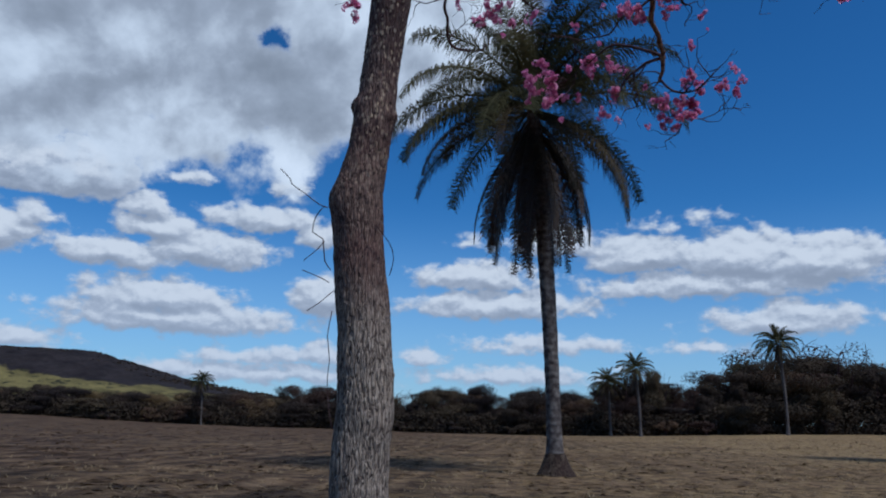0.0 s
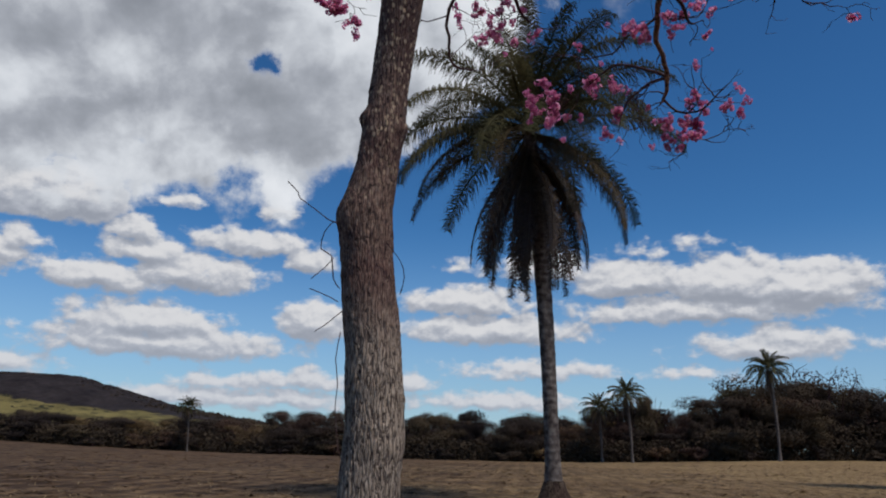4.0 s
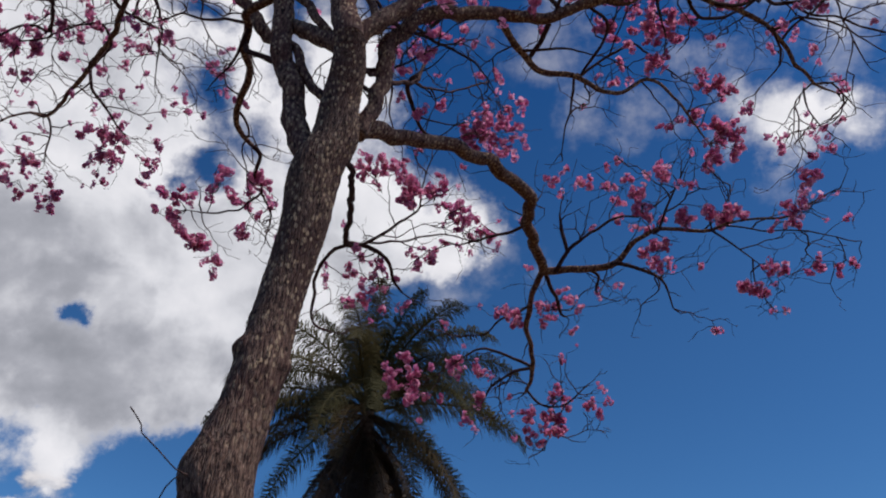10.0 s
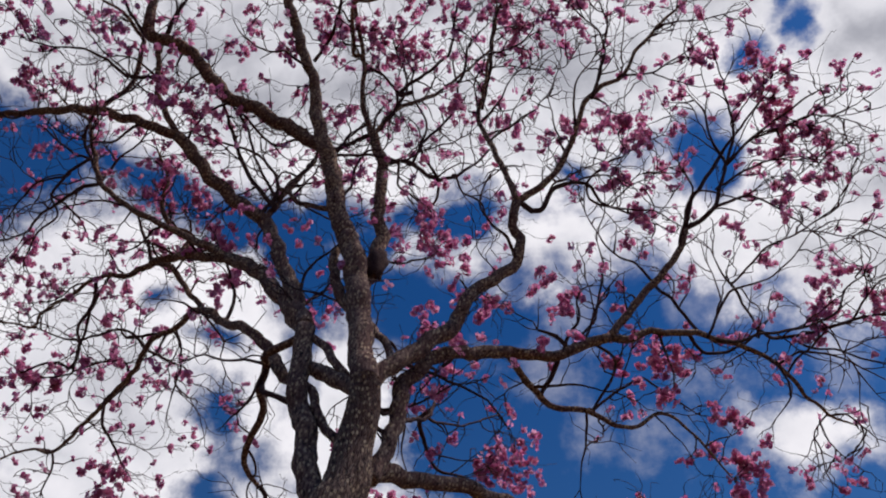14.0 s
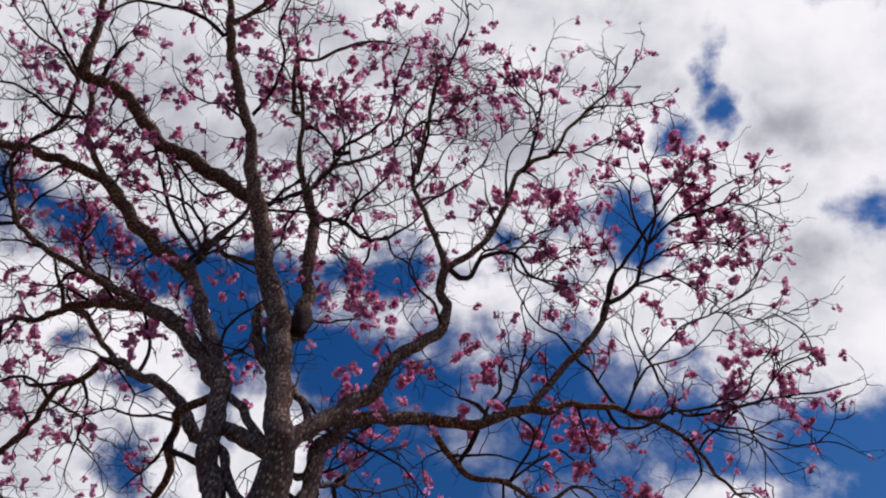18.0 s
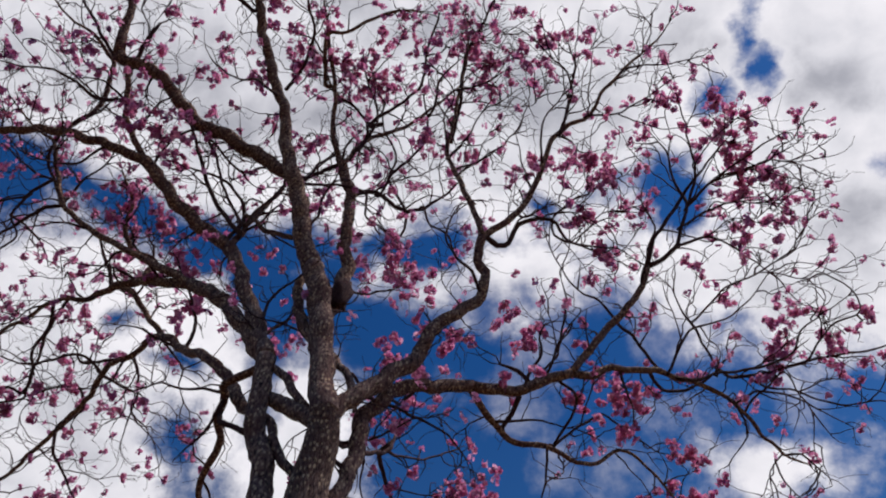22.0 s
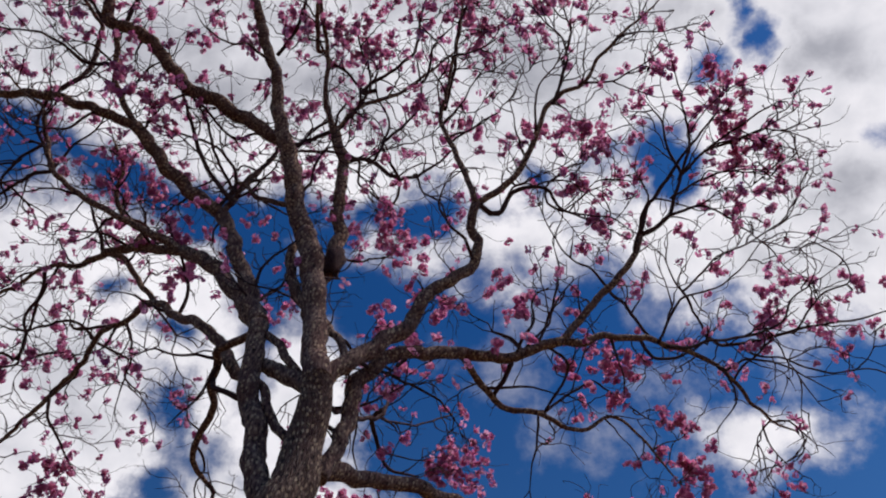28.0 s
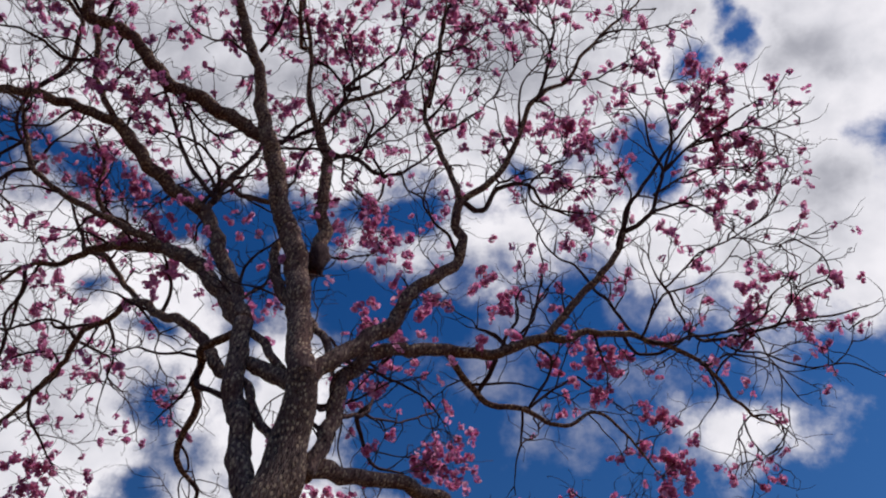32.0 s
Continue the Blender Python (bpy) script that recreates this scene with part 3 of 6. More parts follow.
BOUGHS["B"] = [(-0.10, 6.25, 8.27, 0.174), (-0.26, 6.38, 9.15, 0.162), (-0.42, 6.41, 10.18, 0.171), (-0.57, 6.36, 10.97, 0.179), (-0.79, 6.29, 11.65, 0.172)]
BOUGHS["B2"] = [(-0.79, 6.29, 11.65, 0.168), (-1.05, 6.15, 12.15, 0.156), (-1.27, 5.85, 12.85, 0.154), (-1.52, 5.60, 13.38, 0.140), (-1.82, 5.19, 14.11, 0.116), (-2.05, 4.80, 14.72, 0.099), (-2.37, 4.46, 15.22, 0.101), (-2.65, 4.09, 15.69, 0.093), (-2.90, 3.61, 16.25, 0.084), (-3.34, 2.57, 17.30, 0.049)]
BOUGHS["B3"] = [(-1.63, 5.96, 14.24, 0.130), (-2.40, 5.86, 14.70, 0.139), (-3.00, 5.74, 15.04, 0.136), (-3.60, 5.68, 15.31, 0.132), (-4.05, 5.50, 15.58, 0.128), (-4.53, 5.19, 15.93, 0.124), (-4.98, 5.06, 16.12, 0.120), (-5.32, 5.09, 16.21, 0.120), (-5.53, 4.99, 16.31, 0.132)]
BOUGHS["B3a"] = [(-5.53, 4.99, 16.31, 0.121), (-5.63, 4.64, 16.77, 0.100), (-5.68, 4.28, 17.22, 0.079), (-5.87, 3.33, 18.25, 0.041)]
BOUGHS["B3b"] = [(-5.20, 5.07, 16.31, 0.044), (-5.12, 4.66, 16.70, 0.039), (-4.99, 4.38, 16.99, 0.028)]
BOUGHS["B3c"] = [(-5.58, 5.06, 16.27, 0.038), (-6.09, 4.71, 16.78, 0.033), (-6.51, 4.40, 17.18, 0.028), (-7.04, 4.00, 17.67, 0.017)]
BOUGHS["C"] = [(-0.46, 6.88, 11.23, 0.108), (-0.37, 6.81, 11.82, 0.131), (-0.33, 6.70, 12.39, 0.122), (-0.50, 6.49, 13.19, 0.114), (-0.53, 6.21, 14.01, 0.110), (-0.73, 5.95, 14.68, 0.104), (-0.95, 5.77, 15.14, 0.085)]
BOUGHS["C0"] = [(-0.95, 5.77, 15.14, 0.064), (-1.19, 5.44, 15.62, 0.054), (-1.27, 4.95, 16.24, 0.044), (-1.59, 4.37, 16.92, 0.040), (-1.81, 3.83, 17.48, 0.029), (-2.12, 3.08, 18.19, 0.018)]
BOUGHS["C1"] = [(-0.89, 5.88, 15.10, 0.053), (-0.56, 5.55, 15.82, 0.044), (-0.05, 5.41, 16.40, 0.040), (0.42, 5.19, 16.96, 0.035), (0.70, 4.97, 17.35, 0.030), (1.24, 4.49, 18.08, 0.018)]
BOUGHS["C2"] = [(-0.58, 6.18, 14.47, 0.046), (-0.13, 6.24, 14.92, 0.043), (0.51, 6.68, 15.38, 0.039), (1.06, 6.55, 15.95, 0.029), (1.47, 6.27, 16.53, 0.018)]
BOUGHS["C3"] = [(-0.07, 6.21, 14.81, 0.032), (0.06, 5.96, 15.32, 0.032), (0.41, 5.72, 15.91, 0.028), (0.62, 5.32, 16.58, 0.023), (0.42, 4.83, 17.32, 0.018)]
BOUGHS["C4"] = [(-0.99, 5.91, 15.08, 0.042), (-1.43, 6.33, 15.42, 0.038), (-1.89, 6.76, 15.73, 0.034)]
BOUGHS["C5"] = [(-0.35, 5.70, 13.60, 0.024), (-0.21, 6.48, 14.26, 0.021), (0.47, 7.17, 15.27, 0.017)]
BOUGHS["D"] = [(-0.10, 6.46, 8.23, 0.111), (-0.03, 6.43, 8.59, 0.115), (0.18, 6.43, 8.97, 0.114), (0.54, 6.42, 9.49, 0.114), (0.85, 6.37, 9.92, 0.109), (0.99, 6.23, 10.37, 0.099), (1.25, 6.13, 10.71, 0.091), (1.61, 6.03, 11.10, 0.087), (1.73, 5.85, 11.45, 0.081), (1.59, 5.67, 11.88, 0.076), (1.63, 5.49, 12.18, 0.081)]
BOUGHS["D1"] = [(1.58, 5.42, 12.22, 0.054), (1.35, 5.21, 12.88, 0.048), (1.07, 4.99, 13.51, 0.042), (0.93, 4.80, 13.90, 0.038), (0.97, 4.41, 14.52, 0.031), (0.99, 4.02, 15.07, 0.027), (1.03, 3.61, 15.60, 0.023), (0.94, 3.02, 16.31, 0.014)]
BOUGHS["D2"] = [(1.64, 5.50, 12.18, 0.062), (2.16, 5.22, 12.71, 0.056), (2.42, 4.83, 13.23, 0.049), (2.54, 4.48, 13.66, 0.046), (2.78, 4.11, 14.07, 0.042), (3.19, 3.85, 14.37, 0.034), (3.44, 3.47, 14.73, 0.031), (3.74, 3.08, 15.07, 0.026), (4.21, 2.62, 15.44, 0.018), (4.48, 2.20, 15.75, 0.009)]
BOUGHS["D2b"] = [(1.71, 5.51, 12.16, 0.046), (1.99, 5.61, 12.28, 0.043), (2.29, 5.33, 12.72, 0.036), (2.79, 5.31, 12.96, 0.029), (3.04, 5.58, 13.02, 0.025), (3.65, 5.81, 13.17, 0.017), (4.27, 5.98, 13.30, 0.009)]
BOUGHS["D2c"] = [(2.86, 5.43, 13.28, 0.021), (3.15, 5.26, 13.71, 0.022), (3.62, 5.10, 14.19, 0.018), (4.31, 4.86, 14.80, 0.009)]
BOUGHS["D2d"] = [(2.75, 4.08, 13.93, 0.025), (2.82, 3.69, 14.55, 0.022), (2.92, 3.23, 15.21, 0.018), (2.72, 2.79, 15.92, 0.014)]
BOUGHS["D2e"] = [(3.18, 3.84, 14.31, 0.021), (3.74, 3.75, 14.59, 0.017), (4.24, 3.46, 14.95, 0.013), (4.75, 3.07, 15.35, 0.009)]
BOUGHS["D1b"] = [(1.08, 5.02, 13.60, 0.025), (1.56, 4.91, 14.10, 0.017), (2.05, 4.57, 14.77, 0.014), (2.33, 4.09, 15.47, 0.009)]
BOUGHS["E"] = [(0.11, 6.72, 7.38, 0.092), (0.16, 6.75, 7.61, 0.095), (0.28, 6.78, 8.30, 0.102), (0.32, 6.74, 8.84, 0.108), (0.43, 6.70, 9.24, 0.106), (0.70, 6.70, 9.61, 0.097), (1.17, 6.82, 9.98, 0.095), (1.73, 6.96, 10.33, 0.092)]
BOUGHS["E0"] = [(1.73, 6.96, 10.33, 0.092), (2.15, 7.00, 10.39, 0.085), (2.50, 6.95, 10.48, 0.079), (2.79, 6.84, 10.60, 0.079), (3.16, 6.71, 10.72, 0.073)]
BOUGHS["E1"] = [(3.16, 6.71, 10.72, 0.065), (3.37, 6.55, 11.02, 0.063), (3.74, 6.25, 11.51, 0.061), (4.08, 5.99, 11.88, 0.058), (4.29, 5.74, 12.19, 0.055), (4.35, 5.58, 12.41, 0.056)]
BOUGHS["E1a"] = [(4.34, 5.56, 12.42, 0.044), (4.47, 5.26, 12.81, 0.037), (4.73, 4.91, 13.19, 0.033), (4.96, 4.57, 13.53, 0.029), (5.24, 4.23, 13.83, 0.021), (5.51, 3.85, 14.15, 0.013)]
BOUGHS["E1b"] = [(4.37, 5.56, 12.41, 0.044), (4.71, 5.37, 12.60, 0.040), (4.86, 5.12, 12.86, 0.033), (4.97, 4.72, 13.27, 0.029), (4.75, 4.40, 13.80, 0.021), (4.64, 4.13, 14.15, 0.017), (4.46, 3.99, 14.43, 0.009)]
BOUGHS["E1c"] = [(4.73, 5.18, 12.52, 0.028), (5.29, 5.08, 12.87, 0.020), (5.80, 5.15, 13.06, 0.017), (6.40, 5.44, 13.21, 0.013), (6.95, 5.67, 13.33, 0.009)]
BOUGHS["E1d"] = [(4.96, 4.74, 13.26, 0.025), (5.40, 4.28, 13.60, 0.021), (5.76, 4.11, 13.72, 0.017), (6.28, 3.84, 13.88, 0.013), (6.76, 3.48, 14.07, 0.008)]
BOUGHS["E1e"] = [(4.86, 5.02, 12.98, 0.020), (5.51, 4.66, 13.35, 0.017), (6.10, 4.53, 13.52, 0.013), (6.72, 4.52, 13.61, 0.008)]
BOUGHS["E2"] = [(3.19, 6.71, 10.71, 0.065), (3.53, 6.74, 10.79, 0.062), (3.80, 6.66, 10.92, 0.055), (4.35, 6.63, 11.05, 0.049), (5.03, 6.71, 11.10, 0.042), (5.79, 6.89, 11.08, 0.034), (6.30, 7.24, 10.95, 0.031), (6.81, 7.54, 10.82, 0.023), (7.20, 7.60, 10.77, 0.012)]
BOUGHS["E2a"] = [(5.01, 6.62, 10.97, 0.026), (5.56, 6.56, 11.21, 0.023), (6.23, 6.47, 11.47, 0.023), (6.79, 6.32, 11.74, 0.020), (7.02, 6.07, 12.13, 0.016), (7.51, 5.79, 12.46, 0.012), (7.93, 5.53, 12.74, 0.008)]
BOUGHS["E2b"] = [(4.67, 6.58, 11.04, 0.022), (5.09, 6.23, 11.76, 0.020), (5.59, 6.12, 12.03, 0.016), (6.16, 5.87, 12.43, 0.012), (6.62, 5.45, 12.99, 0.008)]
BOUGHS["E2c"] = [(5.76, 6.84, 10.92, 0.023), (6.30, 6.75, 11.23, 0.019), (6.90, 6.83, 11.40, 0.016), (7.41, 7.02, 11.46, 0.012), (8.03, 7.23, 11.52, 0.008)]
BOUGHS["E2d"] = [(6.89, 7.65, 10.98, 0.016), (6.88, 8.06, 11.04, 0.012), (7.06, 8.45, 10.98, 0.008)]
BOUGHS["E2e"] = [(4.41, 6.68, 11.10, 0.026), (4.72, 6.97, 11.11, 0.027), (5.21, 6.96, 11.27, 0.023), (5.61, 6.79, 11.55, 0.016), (6.03, 6.48, 12.00, 0.012)]
BOUGHS["E3"] = [(1.72, 7.01, 10.30, 0.056), (2.12, 7.40, 10.22, 0.053), (2.52, 7.64, 10.17, 0.047), (2.95, 7.67, 10.23, 0.040), (3.50, 7.85, 10.20, 0.033), (3.81, 7.85, 10.23, 0.029), (4.13, 7.69, 10.42, 0.026), (4.52, 7.79, 10.37, 0.022), (4.87, 8.03, 10.24, 0.019), (5.34, 8.36, 10.04, 0.011)]
BOUGHS["E3a"] = [(2.33, 7.60, 10.36, 0.036), (2.41, 7.40, 10.43, 0.036), (2.48, 7.12, 10.54, 0.040)]
BOUGHS["E3b"] = [(3.17, 7.83, 10.44, 0.022), (3.67, 7.61, 10.86, 0.019), (3.95, 7.53, 11.00, 0.019), (4.45, 7.76, 10.96, 0.016), (4.89, 7.96, 10.92, 0.012)]
BOUGHS["E3c"] = [(3.07, 7.86, 10.46, 0.022), (3.17, 8.21, 10.37, 0.019), (3.20, 8.76, 10.24, 0.011), (3.25, 9.10, 10.13, 0.008)]
BOUGHS["E4"] = [(2.58, 6.89, 10.55, 0.036), (2.39, 6.79, 10.66, 0.032), (2.12, 6.79, 10.73, 0.018)]
BOUGHS["E5"] = [(2.66, 6.88, 10.65, 0.022), (3.00, 6.82, 11.23, 0.019), (3.21, 6.71, 11.79, 0.016), (3.53, 6.57, 12.36, 0.012)]
BOUGHS["F"] = [(-0.20, 6.62, 7.05, 0.120), (0.14, 6.90, 7.66, 0.123), (0.53, 7.19, 7.96, 0.113), (0.96, 7.50, 8.23, 0.109), (1.51, 7.83, 8.52, 0.108), (1.96, 8.14, 8.66, 0.105), (2.32, 8.46, 8.70, 0.105), (2.59, 8.71, 8.71, 0.107)]
BOUGHS["F0"] = [(2.59, 8.71, 8.71, 0.103), (2.73, 9.33, 8.84, 0.101), (2.98, 9.95, 8.93, 0.097), (3.27, 10.50, 8.99, 0.097), (3.39, 10.76, 9.00, 0.094)]
BOUGHS["F1"] = [(3.34, 10.69, 8.95, 0.075), (3.65, 10.50, 8.90, 0.074), (4.06, 10.24, 8.83, 0.068), (4.35, 10.00, 8.81, 0.058), (4.54, 9.65, 8.95, 0.044), (4.78, 9.33, 9.00, 0.039), (5.12, 9.08, 8.86, 0.034), (5.40, 8.86, 8.73, 0.029), (5.64, 8.53, 8.72, 0.020), (5.92, 8.26, 8.58, 0.020), (6.12, 7.98, 8.51, 0.015), (6.34, 7.54, 8.50, 0.007)]
BOUGHS["F1b"] = [(4.28, 9.86, 8.68, 0.039), (4.69, 9.74, 8.50, 0.030), (4.95, 9.73, 8.28, 0.021), (5.08, 9.86, 7.96, 0.013)]
BOUGHS["F1c"] = [(3.50, 10.45, 8.85, 0.041), (3.65, 10.25, 9.13, 0.037), (3.98, 10.02, 9.37, 0.028), (4.36, 9.79, 9.56, 0.023), (4.77, 9.64, 9.60, 0.018), (5.22, 9.24, 9.92, 0.009)]
BOUGHS["F1d"] = [(4.73, 9.28, 8.93, 0.026), (4.87, 9.09, 9.34, 0.022), (5.07, 8.87, 9.76, 0.013)]
BOUGHS["F1e"] = [(3.65, 10.30, 9.14, 0.037), (3.57, 10.24, 9.55, 0.037), (3.53, 10.18, 9.80, 0.019)]
BOUGHS["F1f"] = [(5.37, 8.82, 8.67, 0.021), (5.62, 8.81, 8.48, 0.016), (5.96, 8.82, 8.17, 0.008)]
BOUGHS["F1g"] = [(5.48, 8.61, 8.63, 0.016), (5.93, 8.40, 8.44, 0.012), (6.32, 8.14, 8.30, 0.012), (6.60, 7.99, 8.14, 0.008)]
BOUGHS["F2"] = [(3.35, 10.79, 8.99, 0.066), (3.32, 11.39, 8.86, 0.058), (3.40, 11.92, 8.68, 0.055), (3.63, 12.42, 8.48, 0.051), (3.75, 12.93, 8.25, 0.047), (3.73, 13.31, 8.09, 0.032)]
BOUGHS["F2a"] = [(3.77, 12.98, 8.46, 0.037), (3.38, 13.20, 8.35, 0.032), (3.10, 13.40, 8.18, 0.026), (2.96, 13.60, 7.91, 0.016)]
BOUGHS["F2b"] = [(3.74, 12.98, 8.48, 0.037), (3.30, 13.06, 8.70, 0.032), (2.84, 13.18, 8.84, 0.027), (2.46, 13.44, 8.65, 0.016), (1.98, 13.76, 8.40, 0.011)]
BOUGHS["F2c"] = [(3.42, 10.78, 8.97, 0.042), (3.64, 11.02, 8.72, 0.038), (3.79, 11.20, 8.51, 0.028), (3.88, 11.22, 8.49, 0.019)]
BOUGHS["F2d"] = [(3.75, 13.28, 8.14, 0.032), (3.98, 13.28, 7.88, 0.026), (4.40, 13.08, 7.83, 0.021), (4.65, 12.81, 8.01, 0.015)]
BOUGHS["F2e"] = [(4.00, 13.33, 7.90, 0.021), (4.30, 13.29, 7.69, 0.016), (4.12, 13.52, 7.17, 0.010)]
BOUGHS["G1"] = [(-1.02, 6.79, 9.79, 0.105), (-1.40, 6.96, 10.57, 0.121), (-1.84, 7.11, 11.32, 0.129), (-2.25, 7.23, 11.89, 0.123), (-2.74, 7.42, 12.40, 0.116)]
BOUGHS["G1a"] = [(-2.74, 7.42, 12.40, 0.091), (-3.36, 7.66, 12.74, 0.086), (-3.92, 7.92, 12.99, 0.079), (-4.30, 8.19, 13.12, 0.067), (-4.73, 8.55, 13.23, 0.050), (-5.27, 8.78, 13.41, 0.042), (-5.63, 9.09, 13.48, 0.038), (-6.11, 9.53, 13.55, 0.034), (-6.63, 10.03, 13.60, 0.029), (-6.80, 10.33, 13.60, 0.025), (-7.65, 10.54, 13.83, 0.020)]
BOUGHS["G2"] = [(-2.74, 7.42, 12.40, 0.083), (-3.41, 7.41, 12.80, 0.073), (-3.80, 7.42, 12.99, 0.065), (-4.52, 7.41, 13.33, 0.057), (-5.17, 7.29, 13.68, 0.049), (-5.48, 7.18, 13.89, 0.045), (-5.76, 6.90, 14.31, 0.042), (-6.05, 6.51, 14.85, 0.033), (-6.43, 6.38, 15.04, 0.024), (-7.02, 6.08, 15.40, 0.014)]
BOUGHS["G2a"] = [(-5.87, 7.60, 14.72, 0.039), (-6.34, 7.85, 14.79, 0.039), (-6.96, 8.39, 14.84, 0.030), (-7.25, 8.72, 14.84, 0.025), (-7.70, 9.18, 14.83, 0.020), (-8.32, 9.43, 14.88, 0.015)]
BOUGHS["G2b"] = [(-3.79, 7.86, 13.62, 0.060), (-4.24, 7.75, 13.81, 0.051), (-4.46, 7.54, 14.07, 0.042), (-4.52, 7.18, 14.55, 0.029), (-4.86, 6.81, 14.93, 0.019)]
BOUGHS["G3"] = [(-0.12, 6.30, 8.23, 0.110), (-0.48, 6.61, 8.74, 0.106), (-0.73, 6.78, 9.08, 0.098), (-0.94, 6.98, 9.28, 0.095)]
BOUGHS["G4"] = [(-1.00, 7.18, 9.24, 0.089), (-1.30, 7.39, 9.74, 0.091), (-1.58, 7.54, 10.31, 0.089), (-2.06, 7.77, 11.01, 0.080), (-2.51, 8.03, 11.47, 0.075), (-2.96, 8.20, 11.97, 0.066), (-3.27, 8.43, 12.20, 0.064)]
BOUGHS["G4x"] = [(-3.27, 8.43, 12.20, 0.059), (-3.58, 8.87, 12.28, 0.056), (-4.02, 9.28, 12.39, 0.053), (-4.33, 9.94, 12.44, 0.050), (-4.59, 10.43, 12.45, 0.046), (-4.98, 10.96, 12.47, 0.042), (-5.56, 11.75, 12.45, 0.038), (-6.01, 12.34, 12.41, 0.034), (-6.53, 12.48, 12.56, 0.025), (-7.26, 12.96, 12.58, 0.020)]
BOUGHS["G4a"] = [(-3.15, 8.37, 12.28, 0.051), (-3.64, 8.38, 12.85, 0.049), (-4.07, 8.34, 13.36, 0.050), (-4.49, 8.49, 13.59, 0.042)]
BOUGHS["G4b"] = [(-5.37, 11.71, 13.27, 0.035), (-5.34, 12.11, 13.09, 0.030), (-5.15, 12.45, 13.00, 0.025), (-4.86, 12.95, 12.86, 0.015)]
BOUGHS["G4c"] = [(-6.21, 12.69, 12.75, 0.025), (-6.17, 12.98, 12.58, 0.020), (-6.27, 13.33, 12.32, 0.015)]
BOUGHS["G4d"] = [(-4.30, 9.77, 12.77, 0.028), (-4.86, 9.76, 13.17, 0.028), (-5.40, 10.06, 13.28, 0.024), (-6.00, 10.37, 13.39, 0.019), (-6.81, 10.46, 13.71, 0.015)]
BOUGHS["G4e"] = [(-3.80, 9.26, 12.70, 0.023), (-3.69, 9.86, 12.86, 0.023), (-3.80, 10.58, 12.92, 0.019), (-3.98, 11.32, 12.94, 0.010)]
BOUGHS["G1b"] = [(-5.27, 8.91, 13.62, 0.028), (-5.62, 9.66, 13.60, 0.029), (-5.93, 10.72, 13.53, 0.025), (-6.11, 11.26, 13.46, 0.020), (-6.82, 11.55, 13.50, 0.015)]
BOUGHS["G5"] = [(-1.45, 7.09, 9.61, 0.059), (-1.48, 7.29, 9.63, 0.060), (-1.53, 7.67, 9.66, 0.061), (-1.49, 8.07, 9.69, 0.055), (-1.60, 8.54, 9.68, 0.049), (-1.69, 9.08, 9.66, 0.043), (-1.48, 9.53, 9.71, 0.033)]
BOUGHS["G5c"] = [(-1.34, 9.61, 9.61, 0.035), (-1.41, 9.96, 9.53, 0.024), (-1.32, 10.29, 9.48, 0.020), (-1.60, 10.62, 9.41, 0.016), (-2.02, 10.91, 9.41, 0.017), (-2.57, 11.10, 9.56, 0.008)]
BOUGHS["G5b"] = [(-1.41, 7.39, 9.25, 0.038), (-1.26, 7.33, 9.14, 0.038), (-0.99, 7.23, 8.93, 0.043)]
BOUGHS["G5d"] = [(-1.36, 10.50, 9.66, 0.016), (-1.18, 10.90, 9.55, 0.017), (-1.25, 11.28, 9.36, 0.013)]
BOUGHS["H1"] = [(-0.98, 6.73, 9.71, 0.054), (-0.70, 6.64, 9.31, 0.059), (-0.34, 6.51, 8.69, 0.058)]
BOUGHS["H2"] = [(-0.73, 6.78, 8.69, 0.059), (-0.53, 6.73, 8.15, 0.059), (-0.26, 6.60, 7.70, 0.058)]
BOUGHS["H3"] = [(0.14, 6.48, 8.98, 0.053), (0.02, 6.60, 9.62, 0.057), (-0.21, 6.74, 10.12, 0.053), (-0.38, 6.80, 10.81, 0.036)]
BOUGHS["H4"] = [(-0.42, 6.51, 9.92, 0.088), (-0.73, 6.59, 10.68, 0.086), (-0.94, 6.58, 11.33, 0.079), (-0.93, 6.55, 11.73, 0.068)]
BOUGHS["H5"] = [(-0.01, 6.73, 8.53, 0.039), (0.24, 7.42, 9.19, 0.036), (0.47, 7.90, 9.70, 0.035), (0.79, 8.38, 10.41, 0.033), (0.96, 8.71, 11.27, 0.023)]
BOUGHS["H6"] = [(0.71, 8.74, 10.74, 0.039), (0.86, 9.14, 10.63, 0.035), (1.10, 9.51, 10.53, 0.027), (1.55, 9.66, 10.62, 0.018)]
BOUGHS["H7"] = [(0.81, 8.63, 10.69, 0.026), (1.39, 9.22, 11.29, 0.019), (2.17, 9.67, 12.25, 0.015)]
BOUGHS["I"] = [(-0.00, 7.13, 7.57, 0.037), (0.08, 8.46, 8.33, 0.041), (0.10, 9.86, 8.96, 0.047), (0.08, 11.31, 9.46, 0.048)]
BOUGHS["I1"] = [(0.12, 11.30, 9.48, 0.043), (0.46, 11.45, 9.53, 0.039), (0.83, 11.66, 9.51, 0.035), (0.98, 11.98, 9.32, 0.030), (1.19, 12.19, 9.21, 0.020)]
BOUGHS["I2"] = [(0.21, 11.32, 9.44, 0.034), (0.58, 11.35, 9.67, 0.029), (0.90, 11.29, 9.99, 0.025), (1.27, 11.21, 10.35, 0.020), (1.31, 11.00, 10.89, 0.015), (1.42, 10.82, 11.31, 0.010)]
